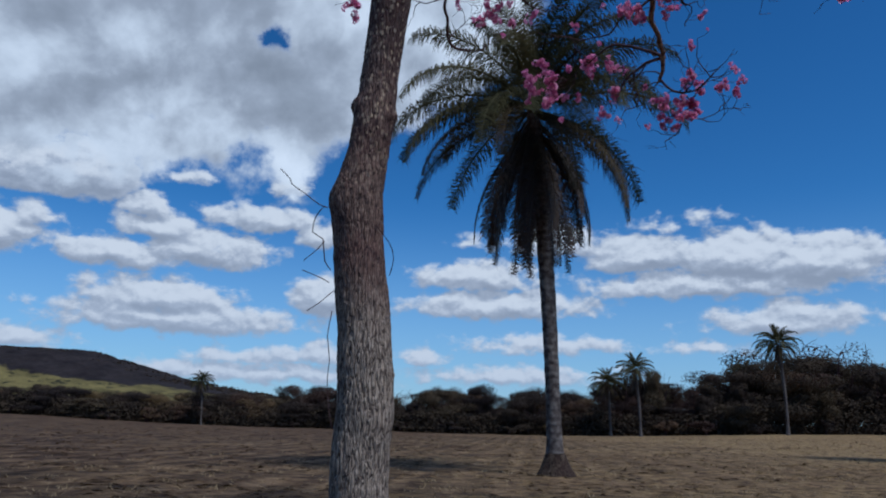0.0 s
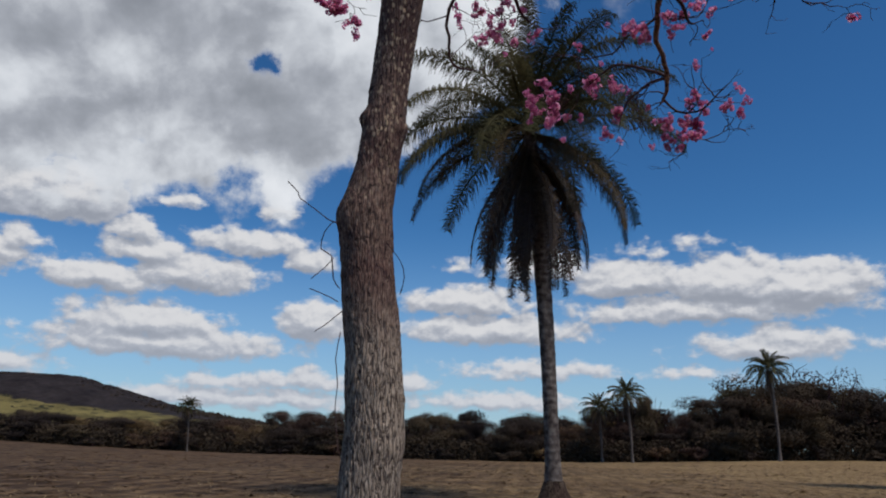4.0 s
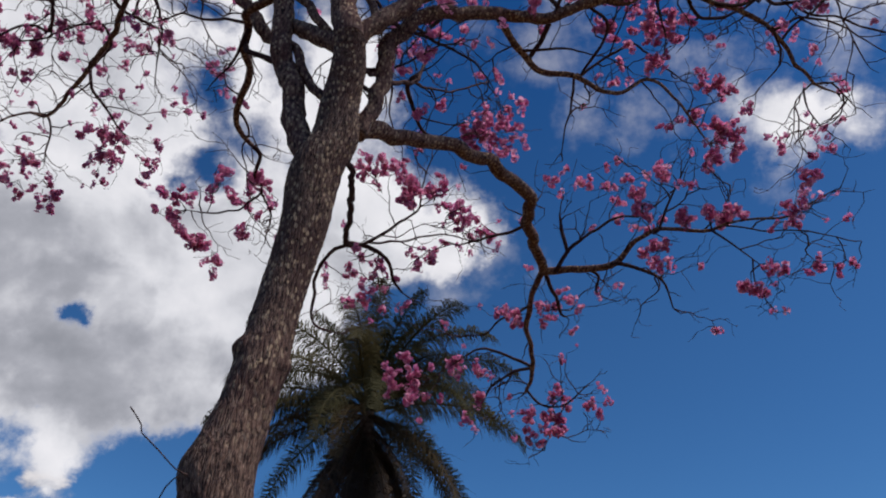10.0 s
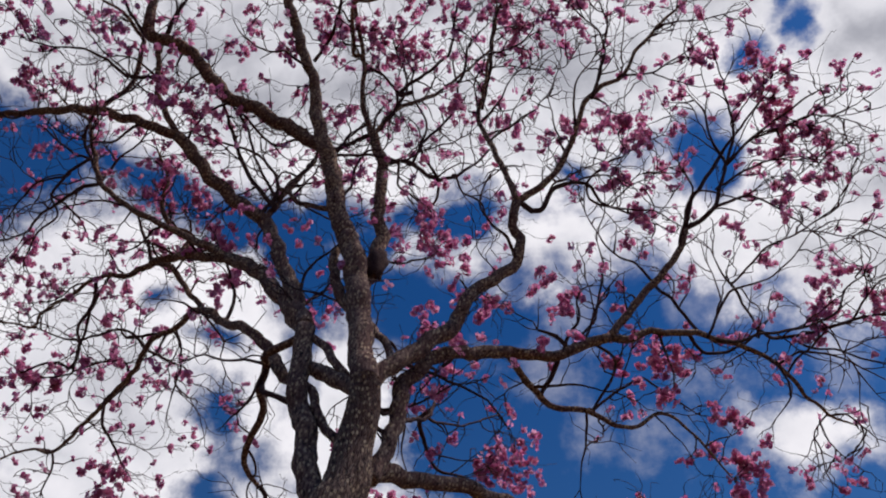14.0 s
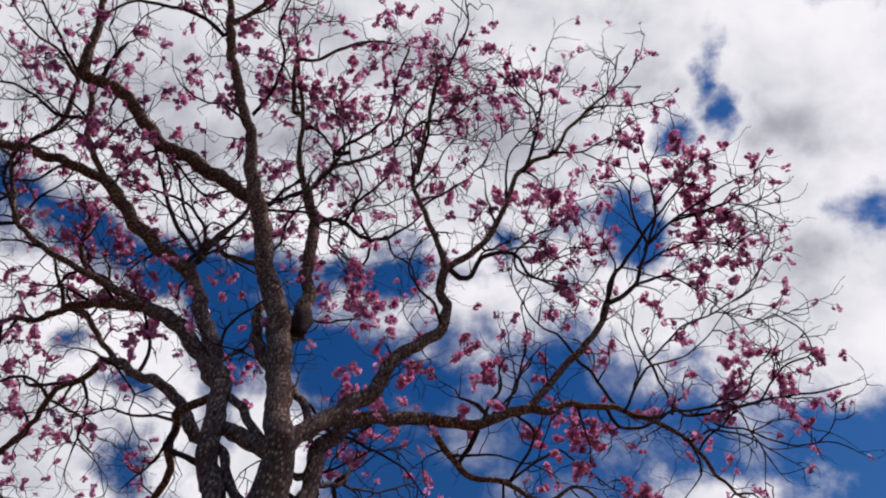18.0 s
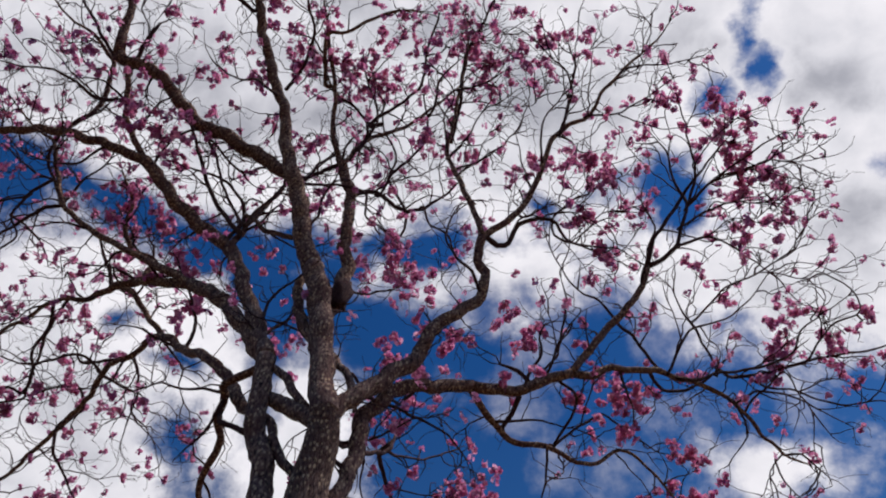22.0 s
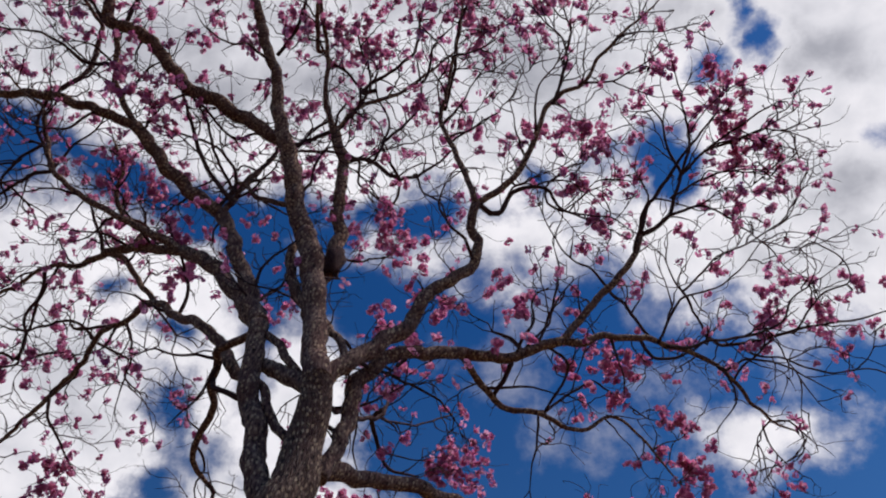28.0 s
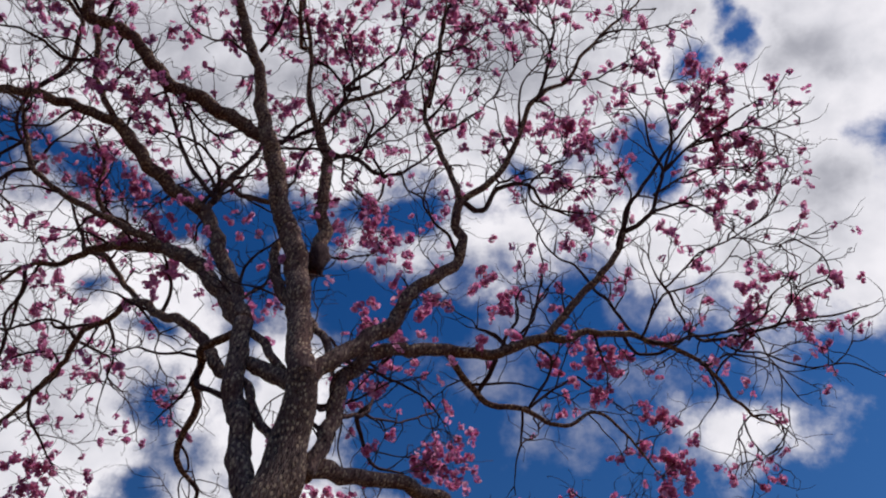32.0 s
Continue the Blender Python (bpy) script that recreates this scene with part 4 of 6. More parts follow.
BOUGHS["I3"] = [(0.11, 11.32, 9.45, 0.039), (-0.16, 11.57, 9.42, 0.034), (-0.37, 12.05, 9.24, 0.030), (-0.36, 12.38, 9.08, 0.030), (-0.36, 12.80, 8.87, 0.026), (-0.23, 13.00, 8.79, 0.026), (0.04, 13.19, 8.82, 0.021)]
BOUGHS["I4"] = [(0.54, 11.42, 9.65, 0.025), (1.15, 11.61, 9.96, 0.020), (1.78, 11.75, 10.31, 0.016), (2.59, 12.04, 10.47, 0.011)]
BOUGHS["Am0"] = [(-2.45, 6.95, 13.20, 0.039), (-2.30, 6.74, 13.74, 0.035), (-2.45, 6.54, 14.09, 0.030), (-2.89, 6.37, 14.45, 0.026), (-3.43, 6.37, 14.70, 0.021), (-3.88, 6.41, 14.87, 0.016)]
BOUGHS["Am1"] = [(-2.22, 6.79, 13.67, 0.040), (-2.19, 6.70, 14.00, 0.035), (-1.91, 6.51, 14.90, 0.032), (-1.91, 6.27, 15.49, 0.022)]
BOUGHS["Am2"] = [(-2.32, 6.74, 13.56, 0.034), (-2.66, 6.54, 14.01, 0.025), (-3.27, 5.99, 14.96, 0.026), (-3.69, 5.74, 15.37, 0.021), (-3.94, 5.47, 15.74, 0.016)]
BOUGHS["Am3"] = [(-3.27, 5.85, 14.93, 0.026), (-2.86, 6.09, 14.74, 0.026), (-2.53, 6.20, 14.64, 0.026), (-2.07, 5.99, 14.62, 0.026), (-1.72, 6.00, 14.54, 0.031)]
BOUGHS["Am4"] = [(-5.76, 5.79, 15.87, 0.038), (-6.26, 5.55, 15.95, 0.027), (-6.69, 5.46, 15.95, 0.022), (-7.15, 5.49, 15.90, 0.016), (-7.67, 5.43, 15.86, 0.011)]
BOUGHS["Am5"] = [(-6.29, 6.53, 15.60, 0.033), (-6.53, 6.98, 15.61, 0.033), (-6.50, 7.65, 15.74, 0.029), (-6.44, 8.02, 15.82, 0.029)]
BOUGHS["Am6"] = [(-6.34, 7.49, 15.40, 0.028), (-6.84, 7.42, 15.54, 0.022), (-7.46, 7.14, 15.83, 0.017)]
BOUGHS["Am7"] = [(-2.13, 6.64, 13.65, 0.039), (-1.87, 6.66, 13.35, 0.043), (-1.72, 6.62, 13.22, 0.043), (-1.30, 6.47, 12.86, 0.051)]
BOUGHS["Gm0"] = [(-5.83, 7.53, 14.66, 0.034), (-5.63, 7.19, 15.09, 0.025), (-5.39, 6.95, 15.45, 0.020), (-5.27, 6.60, 15.78, 0.015)]
BOUGHS["Gm1"] = [(-4.43, 8.39, 13.43, 0.041), (-4.60, 8.28, 13.74, 0.037), (-4.85, 8.14, 14.10, 0.029), (-5.11, 7.97, 14.51, 0.019)]
BOUGHS["Gm2"] = [(-5.84, 9.51, 14.24, 0.035), (-5.88, 9.88, 14.16, 0.035), (-6.12, 10.51, 13.95, 0.030), (-6.11, 10.85, 13.87, 0.031), (-6.18, 11.31, 13.72, 0.031), (-6.64, 11.29, 13.75, 0.026), (-7.16, 11.54, 13.59, 0.020)]
BOUGHS["Gm3"] = [(-3.98, 9.40, 12.78, 0.037), (-4.41, 9.65, 12.95, 0.028), (-4.84, 9.87, 13.12, 0.024), (-4.99, 9.84, 13.35, 0.014)]
BOUGHS["Gm4"] = [(-4.92, 11.10, 13.17, 0.040), (-4.84, 11.08, 13.31, 0.030), (-5.08, 10.87, 13.60, 0.025), (-5.57, 10.97, 13.56, 0.020), (-5.98, 11.15, 13.46, 0.015)]
BOUGHS["Gm5"] = [(-4.37, 9.99, 12.97, 0.028), (-3.85, 10.41, 13.16, 0.019), (-3.88, 10.71, 13.05, 0.015), (-3.63, 11.05, 13.03, 0.010)]
BOUGHS["Gm6"] = [(-3.07, 8.34, 12.07, 0.025), (-2.63, 8.66, 11.84, 0.017), (-2.63, 8.84, 11.65, 0.012), (-2.45, 9.06, 11.45, 0.008)]
BOUGHS["Gm7"] = [(-2.56, 8.12, 11.62, 0.036), (-2.54, 7.90, 12.03, 0.029), (-2.77, 7.61, 12.43, 0.025), (-3.01, 7.40, 12.69, 0.017)]
BOUGHS["Cm0"] = [(-0.70, 5.66, 15.40, 0.038), (-0.53, 5.41, 15.72, 0.033), (-0.76, 5.10, 16.08, 0.028), (-1.18, 4.98, 16.35, 0.028), (-1.52, 4.75, 16.64, 0.017)]
BOUGHS["Cm1"] = [(-0.50, 5.42, 15.70, 0.033), (-0.43, 5.01, 16.20, 0.022), (-0.83, 4.51, 16.82, 0.017), (-0.86, 4.09, 17.25, 0.011)]
BOUGHS["Cm2"] = [(0.51, 6.60, 15.18, 0.033), (0.04, 6.18, 15.71, 0.028), (0.10, 5.81, 16.05, 0.023), (-0.31, 5.34, 16.51, 0.017), (-0.33, 4.85, 16.90, 0.012)]
BOUGHS["Cm3"] = [(0.51, 6.60, 15.18, 0.033), (0.50, 6.96, 14.97, 0.027), (0.28, 7.20, 14.82, 0.016)]
BOUGHS["Cm4"] = [(0.81, 6.56, 15.51, 0.028), (0.99, 6.85, 15.38, 0.022), (1.39, 6.96, 15.30, 0.022), (1.67, 7.44, 15.06, 0.011)]
BOUGHS["Cm5"] = [(0.67, 4.91, 16.99, 0.029), (0.68, 4.39, 17.38, 0.023), (1.00, 4.00, 17.68, 0.012)]
BOUGHS["Cm6"] = [(-1.57, 5.88, 14.17, 0.035), (-1.42, 5.98, 14.36, 0.030), (-1.23, 5.83, 14.91, 0.026), (-0.98, 5.75, 15.35, 0.027)]
BOUGHS["Dm0"] = [(0.98, 3.99, 14.93, 0.022), (1.38, 3.89, 15.24, 0.018), (1.77, 3.62, 15.64, 0.009)]
BOUGHS["Dm1"] = [(0.97, 4.98, 13.94, 0.026), (1.25, 4.64, 14.27, 0.017), (1.33, 4.39, 14.48, 0.013), (1.54, 4.04, 14.76, 0.009)]
BOUGHS["Dm2"] = [(2.71, 4.09, 13.84, 0.025), (2.79, 3.40, 14.46, 0.021), (2.41, 3.08, 14.93, 0.013), (2.20, 2.69, 15.31, 0.009)]
BOUGHS["Dm3"] = [(2.78, 5.31, 12.90, 0.024), (2.87, 5.56, 12.91, 0.021), (3.41, 5.68, 12.97, 0.017), (4.01, 5.64, 13.08, 0.013), (4.47, 5.82, 13.07, 0.008)]
BOUGHS["Dm4"] = [(3.80, 2.99, 14.92, 0.022), (4.06, 2.92, 15.03, 0.017), (4.36, 2.87, 15.13, 0.013), (4.70, 2.78, 15.25, 0.013), (5.08, 2.63, 15.40, 0.009)]
BOUGHS["Em0"] = [(3.17, 7.81, 10.46, 0.022), (3.33, 7.08, 10.61, 0.022), (2.97, 6.85, 10.70, 0.025)]
BOUGHS["Em1"] = [(2.76, 6.88, 10.62, 0.025), (2.99, 6.58, 11.24, 0.019), (3.12, 6.24, 11.86, 0.016), (3.03, 6.01, 12.32, 0.008)]
BOUGHS["Em2"] = [(5.68, 6.76, 11.54, 0.020), (5.43, 6.45, 12.21, 0.020), (5.25, 6.33, 12.53, 0.017), (5.08, 6.09, 12.93, 0.008)]
BOUGHS["Em3"] = [(6.13, 6.95, 11.15, 0.019), (6.29, 6.83, 11.30, 0.019), (6.72, 6.56, 11.59, 0.016), (7.08, 6.85, 11.52, 0.012), (7.45, 7.15, 11.44, 0.012), (7.75, 7.38, 11.36, 0.008)]
BOUGHS["Em4"] = [(6.92, 7.65, 10.96, 0.020), (7.18, 7.59, 10.98, 0.016), (7.42, 7.69, 10.91, 0.012), (7.68, 7.83, 10.81, 0.008)]
BOUGHS["Em5"] = [(6.86, 7.84, 11.02, 0.016), (7.17, 8.15, 10.82, 0.012), (7.61, 8.34, 10.63, 0.008)]
BOUGHS["Em6"] = [(5.75, 6.82, 10.93, 0.019), (6.05, 7.20, 10.77, 0.015), (6.06, 7.37, 10.74, 0.011), (5.98, 7.71, 10.72, 0.008)]
BOUGHS["Em7"] = [(4.98, 4.63, 13.29, 0.025), (5.02, 4.15, 13.66, 0.021), (4.83, 3.71, 14.09, 0.013), (4.91, 3.39, 14.27, 0.008)]
BOUGHS["Em8"] = [(5.43, 4.27, 13.64, 0.021), (6.03, 3.70, 13.91, 0.017), (6.43, 3.37, 14.03, 0.008)]
BOUGHS["Em9"] = [(5.39, 4.35, 13.64, 0.021), (5.86, 4.09, 13.73, 0.017), (6.38, 3.79, 13.81, 0.013), (7.01, 3.80, 13.75, 0.008)]
BOUGHS["Em10"] = [(5.61, 6.26, 12.60, 0.021), (5.93, 5.88, 12.86, 0.017), (6.37, 5.60, 12.98, 0.017), (6.79, 5.28, 13.13, 0.013), (7.09, 5.02, 13.23, 0.008)]
BOUGHS["Em11"] = [(4.06, 6.50, 12.21, 0.028), (3.83, 6.41, 12.54, 0.021), (3.51, 6.42, 12.85, 0.017), (3.15, 6.19, 13.36, 0.013), (2.95, 5.96, 13.71, 0.009)]
BOUGHS["vine1"] = [(-0.58, 5.85, 3.38, 0.009), (-0.65, 5.82, 3.40, 0.007), (-0.76, 5.75, 3.47, 0.006), (-0.86, 5.68, 3.54, 0.004), (-0.87, 5.65, 3.58, 0.004), (-0.95, 5.58, 3.66, 0.004)]
BOUGHS["vine2"] = [(-0.62, 5.84, 3.38, 0.007), (-0.69, 5.86, 3.30, 0.008), (-0.72, 5.90, 3.17, 0.007), (-0.63, 5.94, 3.10, 0.008), (-0.62, 6.00, 2.92, 0.009), (-0.57, 6.03, 2.85, 0.007)]
BOUGHS["vine3"] = [(-0.62, 5.95, 3.10, 0.008), (-0.69, 5.94, 3.01, 0.006), (-0.79, 5.91, 2.91, 0.004)]
BOUGHS["vine4"] = [(-0.56, 6.12, 2.49, 0.007), (-0.60, 6.15, 2.27, 0.007), (-0.57, 6.18, 2.05, 0.007), (-0.59, 6.19, 1.87, 0.006), (-0.55, 6.21, 1.59, 0.007), (-0.52, 6.21, 1.45, 0.006)]
BOUGHS["vine5"] = [(-0.57, 6.01, 2.73, 0.004), (-0.67, 5.95, 2.78, 0.004), (-0.79, 5.89, 2.82, 0.004)]
BOUGHS["vine6"] = [(-0.53, 6.03, 2.66, 0.004), (-0.64, 6.01, 2.56, 0.004), (-0.75, 5.98, 2.47, 0.004)]
BOUGHS["vine7"] = [(-0.24, 6.30, 3.34, 0.005), (-0.13, 6.43, 3.20, 0.004), (-0.10, 6.54, 3.06, 0.004), (-0.15, 6.64, 2.92, 0.004)]
BOUGHS["C0x"] = [(-1.55, 4.82, 16.57, 0.051), (-1.68, 4.32, 16.80, 0.045), (-1.70, 3.90, 16.97, 0.039), (-1.33, 3.79, 17.11, 0.034), (-0.94, 3.51, 17.30, 0.034), (-0.41, 3.24, 17.49, 0.029), (0.04, 3.18, 17.60, 0.023)]
BOUGHS["D1x"] = [(1.07, 5.17, 15.51, 0.039), (1.09, 4.44, 15.79, 0.034), (1.01, 3.74, 16.04, 0.029), (1.16, 3.09, 16.21, 0.024), (1.35, 2.43, 16.36, 0.019), (1.18, 1.86, 16.48, 0.014)]
BOUGHS["B2x"] = [(-3.02, 3.47, 16.71, 0.065), (-2.72, 3.23, 16.97, 0.055), (-2.47, 2.88, 17.22, 0.044), (-2.24, 2.42, 17.50, 0.033)]
BOUGHS["A1x"] = [(-3.12, 3.69, 16.55, 0.043), (-3.46, 3.50, 16.58, 0.038), (-4.09, 3.40, 16.55, 0.032), (-4.77, 3.49, 16.45, 0.026), (-5.14, 3.76, 16.36, 0.021)]
BOUGHS["C0y"] = [(-0.58, 5.49, 16.68, 0.047), (-0.19, 5.11, 16.93, 0.035), (0.31, 4.60, 17.23, 0.030), (0.30, 3.94, 17.52, 0.024), (0.41, 3.25, 17.79, 0.024)]
BOUGHS["B2y"] = [(-2.32, 5.07, 16.50, 0.039), (-2.08, 4.62, 16.76, 0.034), (-1.98, 3.97, 17.06, 0.028), (-2.20, 3.37, 17.26, 0.023), (-2.09, 2.72, 17.49, 0.017)]
BOUGHS["E2x"] = [(6.30, 7.09, 12.10, 0.030), (6.83, 6.87, 12.09, 0.026), (7.33, 6.57, 12.12, 0.026), (7.67, 6.39, 12.12, 0.021), (8.15, 6.16, 12.07, 0.017), (8.54, 5.91, 12.06, 0.013)]
BOUGHS["E2y"] = [(7.28, 6.53, 12.04, 0.021), (7.46, 6.15, 12.21, 0.017), (7.64, 5.85, 12.32, 0.017), (7.94, 5.58, 12.32, 0.013), (7.79, 5.35, 12.63, 0.013), (7.49, 5.31, 12.97, 0.013)]
BOUGHS["E2z"] = [(6.75, 7.08, 11.95, 0.021), (7.26, 7.00, 11.82, 0.017), (7.84, 6.96, 11.60, 0.017), (8.38, 6.69, 11.53, 0.012), (8.69, 6.66, 11.40, 0.012)]
BOUGHS["G1x"] = [(-6.30, 7.39, 15.23, 0.035), (-6.65, 7.72, 15.00, 0.030), (-6.86, 8.08, 14.80, 0.025), (-6.75, 8.46, 14.73, 0.020), (-7.04, 8.77, 14.50, 0.020), (-7.18, 9.17, 14.27, 0.015)]
BOUGHS["G1y"] = [(-6.70, 7.76, 15.09, 0.025), (-7.17, 7.88, 14.92, 0.020), (-7.42, 8.20, 14.73, 0.020), (-7.59, 8.52, 14.56, 0.015)]
BOUGHS["G1z"] = [(-6.87, 8.10, 14.82, 0.025), (-6.49, 8.54, 14.99, 0.020), (-6.30, 9.02, 14.97, 0.015)]

BUNCHES = {}
BUNCHES["A1a"] = [(-7.47, 5.12, 16.06, 0.64, 8), (-7.67, 6.03, 15.66, 0.19, 4), (-6.73, 5.98, 15.59, 0.15, 2)]
BUNCHES["A1c"] = [(-6.21, 4.99, 16.14, 0.19, 3)]
BUNCHES["A1b"] = [(-4.42, 5.75, 14.94, 0.39, 8), (-3.97, 5.91, 14.81, 0.44, 8)]
BUNCHES["G2"] = [(-4.82, 7.11, 14.81, 0.23, 4), (-4.94, 7.64, 14.51, 0.52, 9), (-3.79, 7.26, 13.94, 0.16, 3)]
BUNCHES["G2b"] = [(-2.99, 7.41, 12.93, 0.25, 5), (-2.80, 7.99, 12.63, 0.25, 5)]
BUNCHES["C0"] = [(-1.07, 4.54, 17.04, 0.42, 8), (-0.66, 4.64, 17.04, 0.36, 6), (-2.16, 4.67, 17.40, 0.15, 3)]
BUNCHES["B2"] = [(-2.76, 4.95, 16.18, 0.23, 4), (-3.54, 4.66, 16.60, 0.22, 3)]
BUNCHES["C5"] = [(0.23, 7.03, 14.12, 0.52, 12), (0.75, 7.20, 13.46, 0.25, 6)]
BUNCHES["D"] = [(0.96, 7.16, 11.75, 0.40, 7), (0.53, 7.95, 11.86, 0.37, 6), (1.37, 6.97, 11.23, 0.17, 3)]
BUNCHES["H4"] = [(-1.35, 8.91, 13.53, 0.54, 6)]
BUNCHES["D1"] = [(1.54, 3.69, 15.96, 0.66, 12), (0.58, 4.95, 14.91, 0.26, 5), (1.42, 5.01, 14.84, 0.26, 4), (2.18, 2.88, 15.88, 0.13, 3), (2.67, 2.91, 15.80, 0.16, 3), (3.06, 2.99, 15.71, 0.13, 2), (1.86, 2.61, 16.06, 0.13, 2)]
BUNCHES["D2c"] = [(2.56, 4.88, 14.18, 0.20, 4), (3.39, 4.83, 14.43, 0.36, 7), (3.89, 4.79, 14.41, 0.21, 4), (4.35, 5.25, 14.11, 0.21, 3)]
BUNCHES["D2e"] = [(4.42, 3.47, 14.87, 0.43, 9)]
BUNCHES["D2b"] = [(3.38, 5.50, 13.45, 0.20, 4), (3.96, 5.80, 13.26, 0.22, 5)]
BUNCHES["E1a"] = [(5.52, 3.34, 14.25, 0.23, 5), (5.67, 3.68, 14.01, 0.26, 7), (5.27, 3.70, 14.18, 0.19, 4), (5.86, 4.04, 13.84, 0.21, 4), (5.22, 3.12, 14.31, 0.12, 2)]
BUNCHES["E1d"] = [(6.11, 4.27, 13.77, 0.21, 5), (6.60, 3.16, 14.21, 0.09, 1), (6.74, 4.10, 13.71, 0.21, 3)]
BUNCHES["E1e"] = [(6.63, 4.65, 13.51, 0.13, 3), (6.01, 4.91, 13.41, 0.26, 4)]
BUNCHES["E1c"] = [(7.58, 5.17, 13.12, 0.04, 1), (6.12, 6.26, 12.94, 0.12, 2)]
BUNCHES["E2a"] = [(7.14, 5.97, 12.83, 0.27, 4), (6.99, 6.34, 12.38, 0.31, 5), (7.81, 6.21, 12.40, 0.21, 3), (6.75, 6.74, 11.93, 0.20, 3)]
BUNCHES["E2"] = [(4.07, 7.15, 11.09, 0.40, 14), (3.53, 7.27, 10.85, 0.13, 3), (4.34, 7.47, 10.75, 0.13, 2)]
BUNCHES["E5"] = [(2.68, 6.82, 11.65, 0.22, 5), (2.32, 6.61, 12.08, 0.14, 3)]
BUNCHES["E3"] = [(5.07, 8.14, 10.40, 0.07, 1), (5.32, 7.68, 10.61, 0.09, 2), (5.57, 8.29, 10.24, 0.14, 3), (5.78, 8.35, 10.05, 0.08, 1), (5.54, 7.95, 10.83, 0.10, 2), (5.71, 8.39, 10.38, 0.14, 3), (5.70, 8.84, 10.14, 0.19, 4), (5.16, 8.24, 10.55, 0.08, 1)]
BUNCHES["H7"] = [(2.53, 9.63, 11.54, 0.20, 3), (2.09, 9.96, 11.34, 0.15, 3), (1.68, 9.17, 12.48, 0.62, 4)]
BUNCHES["G1b"] = [(-7.17, 11.48, 13.34, 0.39, 6), (-6.82, 11.55, 13.50, 0.20, 3), (-6.38, 11.49, 13.52, 0.13, 3), (-6.70, 11.98, 13.17, 0.16, 2)]
BUNCHES["G4d"] = [(-5.51, 11.00, 13.26, 0.31, 4), (-5.44, 10.32, 13.85, 0.19, 3), (-5.02, 9.48, 13.99, 0.14, 2)]
BUNCHES["G1a"] = [(-7.54, 9.45, 14.68, 0.20, 3)]
BUNCHES["G4e"] = [(-4.32, 10.76, 13.03, 0.12, 2)]
BUNCHES["G4b"] = [(-5.22, 12.93, 12.70, 0.32, 5), (-4.82, 13.03, 12.79, 0.16, 3)]
BUNCHES["G4c"] = [(-6.74, 13.15, 11.81, 0.33, 6), (-6.14, 13.71, 11.53, 0.20, 4), (-6.61, 13.50, 11.48, 0.26, 3)]
BUNCHES["G4b2"] = [(-5.30, 13.15, 12.36, 0.19, 4), (-5.03, 13.35, 12.28, 0.19, 3), (-4.35, 13.51, 12.41, 0.19, 3), (-5.29, 13.55, 11.90, 0.16, 2)]
BUNCHES["G5c"] = [(-2.40, 11.63, 9.25, 0.20, 4), (-2.06, 11.82, 9.09, 0.15, 3), (-2.76, 11.34, 9.51, 0.12, 3), (-2.81, 11.10, 9.79, 0.08, 2), (-2.10, 10.84, 10.02, 0.20, 4)]
BUNCHES["G5d"] = [(-1.63, 11.16, 9.44, 0.15, 3), (-1.58, 10.79, 9.75, 0.19, 3), (-1.33, 10.26, 9.64, 0.19, 4)]
BUNCHES["I2"] = [(0.38, 10.41, 10.36, 0.29, 7), (0.89, 10.70, 10.47, 0.25, 6), (1.03, 11.00, 10.43, 0.12, 3), (1.60, 11.10, 10.55, 0.20, 4), (2.10, 11.36, 10.46, 0.14, 4), (2.55, 11.63, 10.35, 0.08, 2)]
BUNCHES["I1"] = [(0.40, 11.67, 9.32, 0.20, 4), (0.74, 12.00, 9.18, 0.20, 4), (1.56, 11.92, 9.88, 0.21, 4), (0.38, 12.55, 9.09, 0.10, 2)]
BUNCHES["H6"] = [(2.06, 9.87, 11.13, 0.20, 4), (2.60, 10.04, 11.14, 0.18, 4), (2.32, 9.92, 11.31, 0.30, 4)]
BUNCHES["F1"] = [(4.47, 9.19, 9.49, 0.18, 6), (4.67, 9.21, 9.20, 0.14, 3), (4.75, 9.41, 8.59, 0.13, 4), (5.05, 8.97, 8.90, 0.09, 2), (5.49, 8.52, 8.88, 0.22, 4), (6.09, 7.94, 8.49, 0.21, 4)]
BUNCHES["F1f"] = [(6.05, 8.74, 8.01, 0.07, 2), (5.83, 9.04, 7.84, 0.07, 2)]
BUNCHES["F1d"] = [(4.79, 8.94, 9.86, 0.07, 2), (4.26, 10.12, 10.46, 0.60, 5)]
BUNCHES["F2c"] = [(2.98, 11.57, 8.58, 0.19, 5), (3.51, 11.34, 8.68, 0.19, 4), (3.80, 10.99, 8.67, 0.10, 2)]
BUNCHES["F2b"] = [(1.67, 13.88, 8.24, 0.38, 8), (1.33, 13.83, 8.41, 0.22, 4), (2.37, 13.54, 8.69, 0.22, 3)]
BUNCHES["F2a"] = [(2.81, 13.77, 7.63, 0.05, 1), (2.93, 13.56, 8.00, 0.06, 1), (2.88, 13.36, 8.42, 0.11, 2)]
BUNCHES["F2d"] = [(3.76, 13.49, 7.72, 0.13, 3), (4.26, 13.11, 7.94, 0.16, 3), (4.81, 12.87, 7.79, 0.06, 1)]
BUNCHES["F2e"] = [(4.29, 13.30, 7.53, 0.19, 5), (3.92, 13.54, 7.27, 0.09, 2)]
BUNCHES["E2y"] = [(7.68, 6.14, 12.35, 0.13, 2), (8.10, 5.61, 12.42, 0.13, 2)]
BUNCHES["E2x"] = [(7.95, 6.63, 11.89, 0.11, 2), (6.92, 6.78, 12.15, 0.10, 2)]
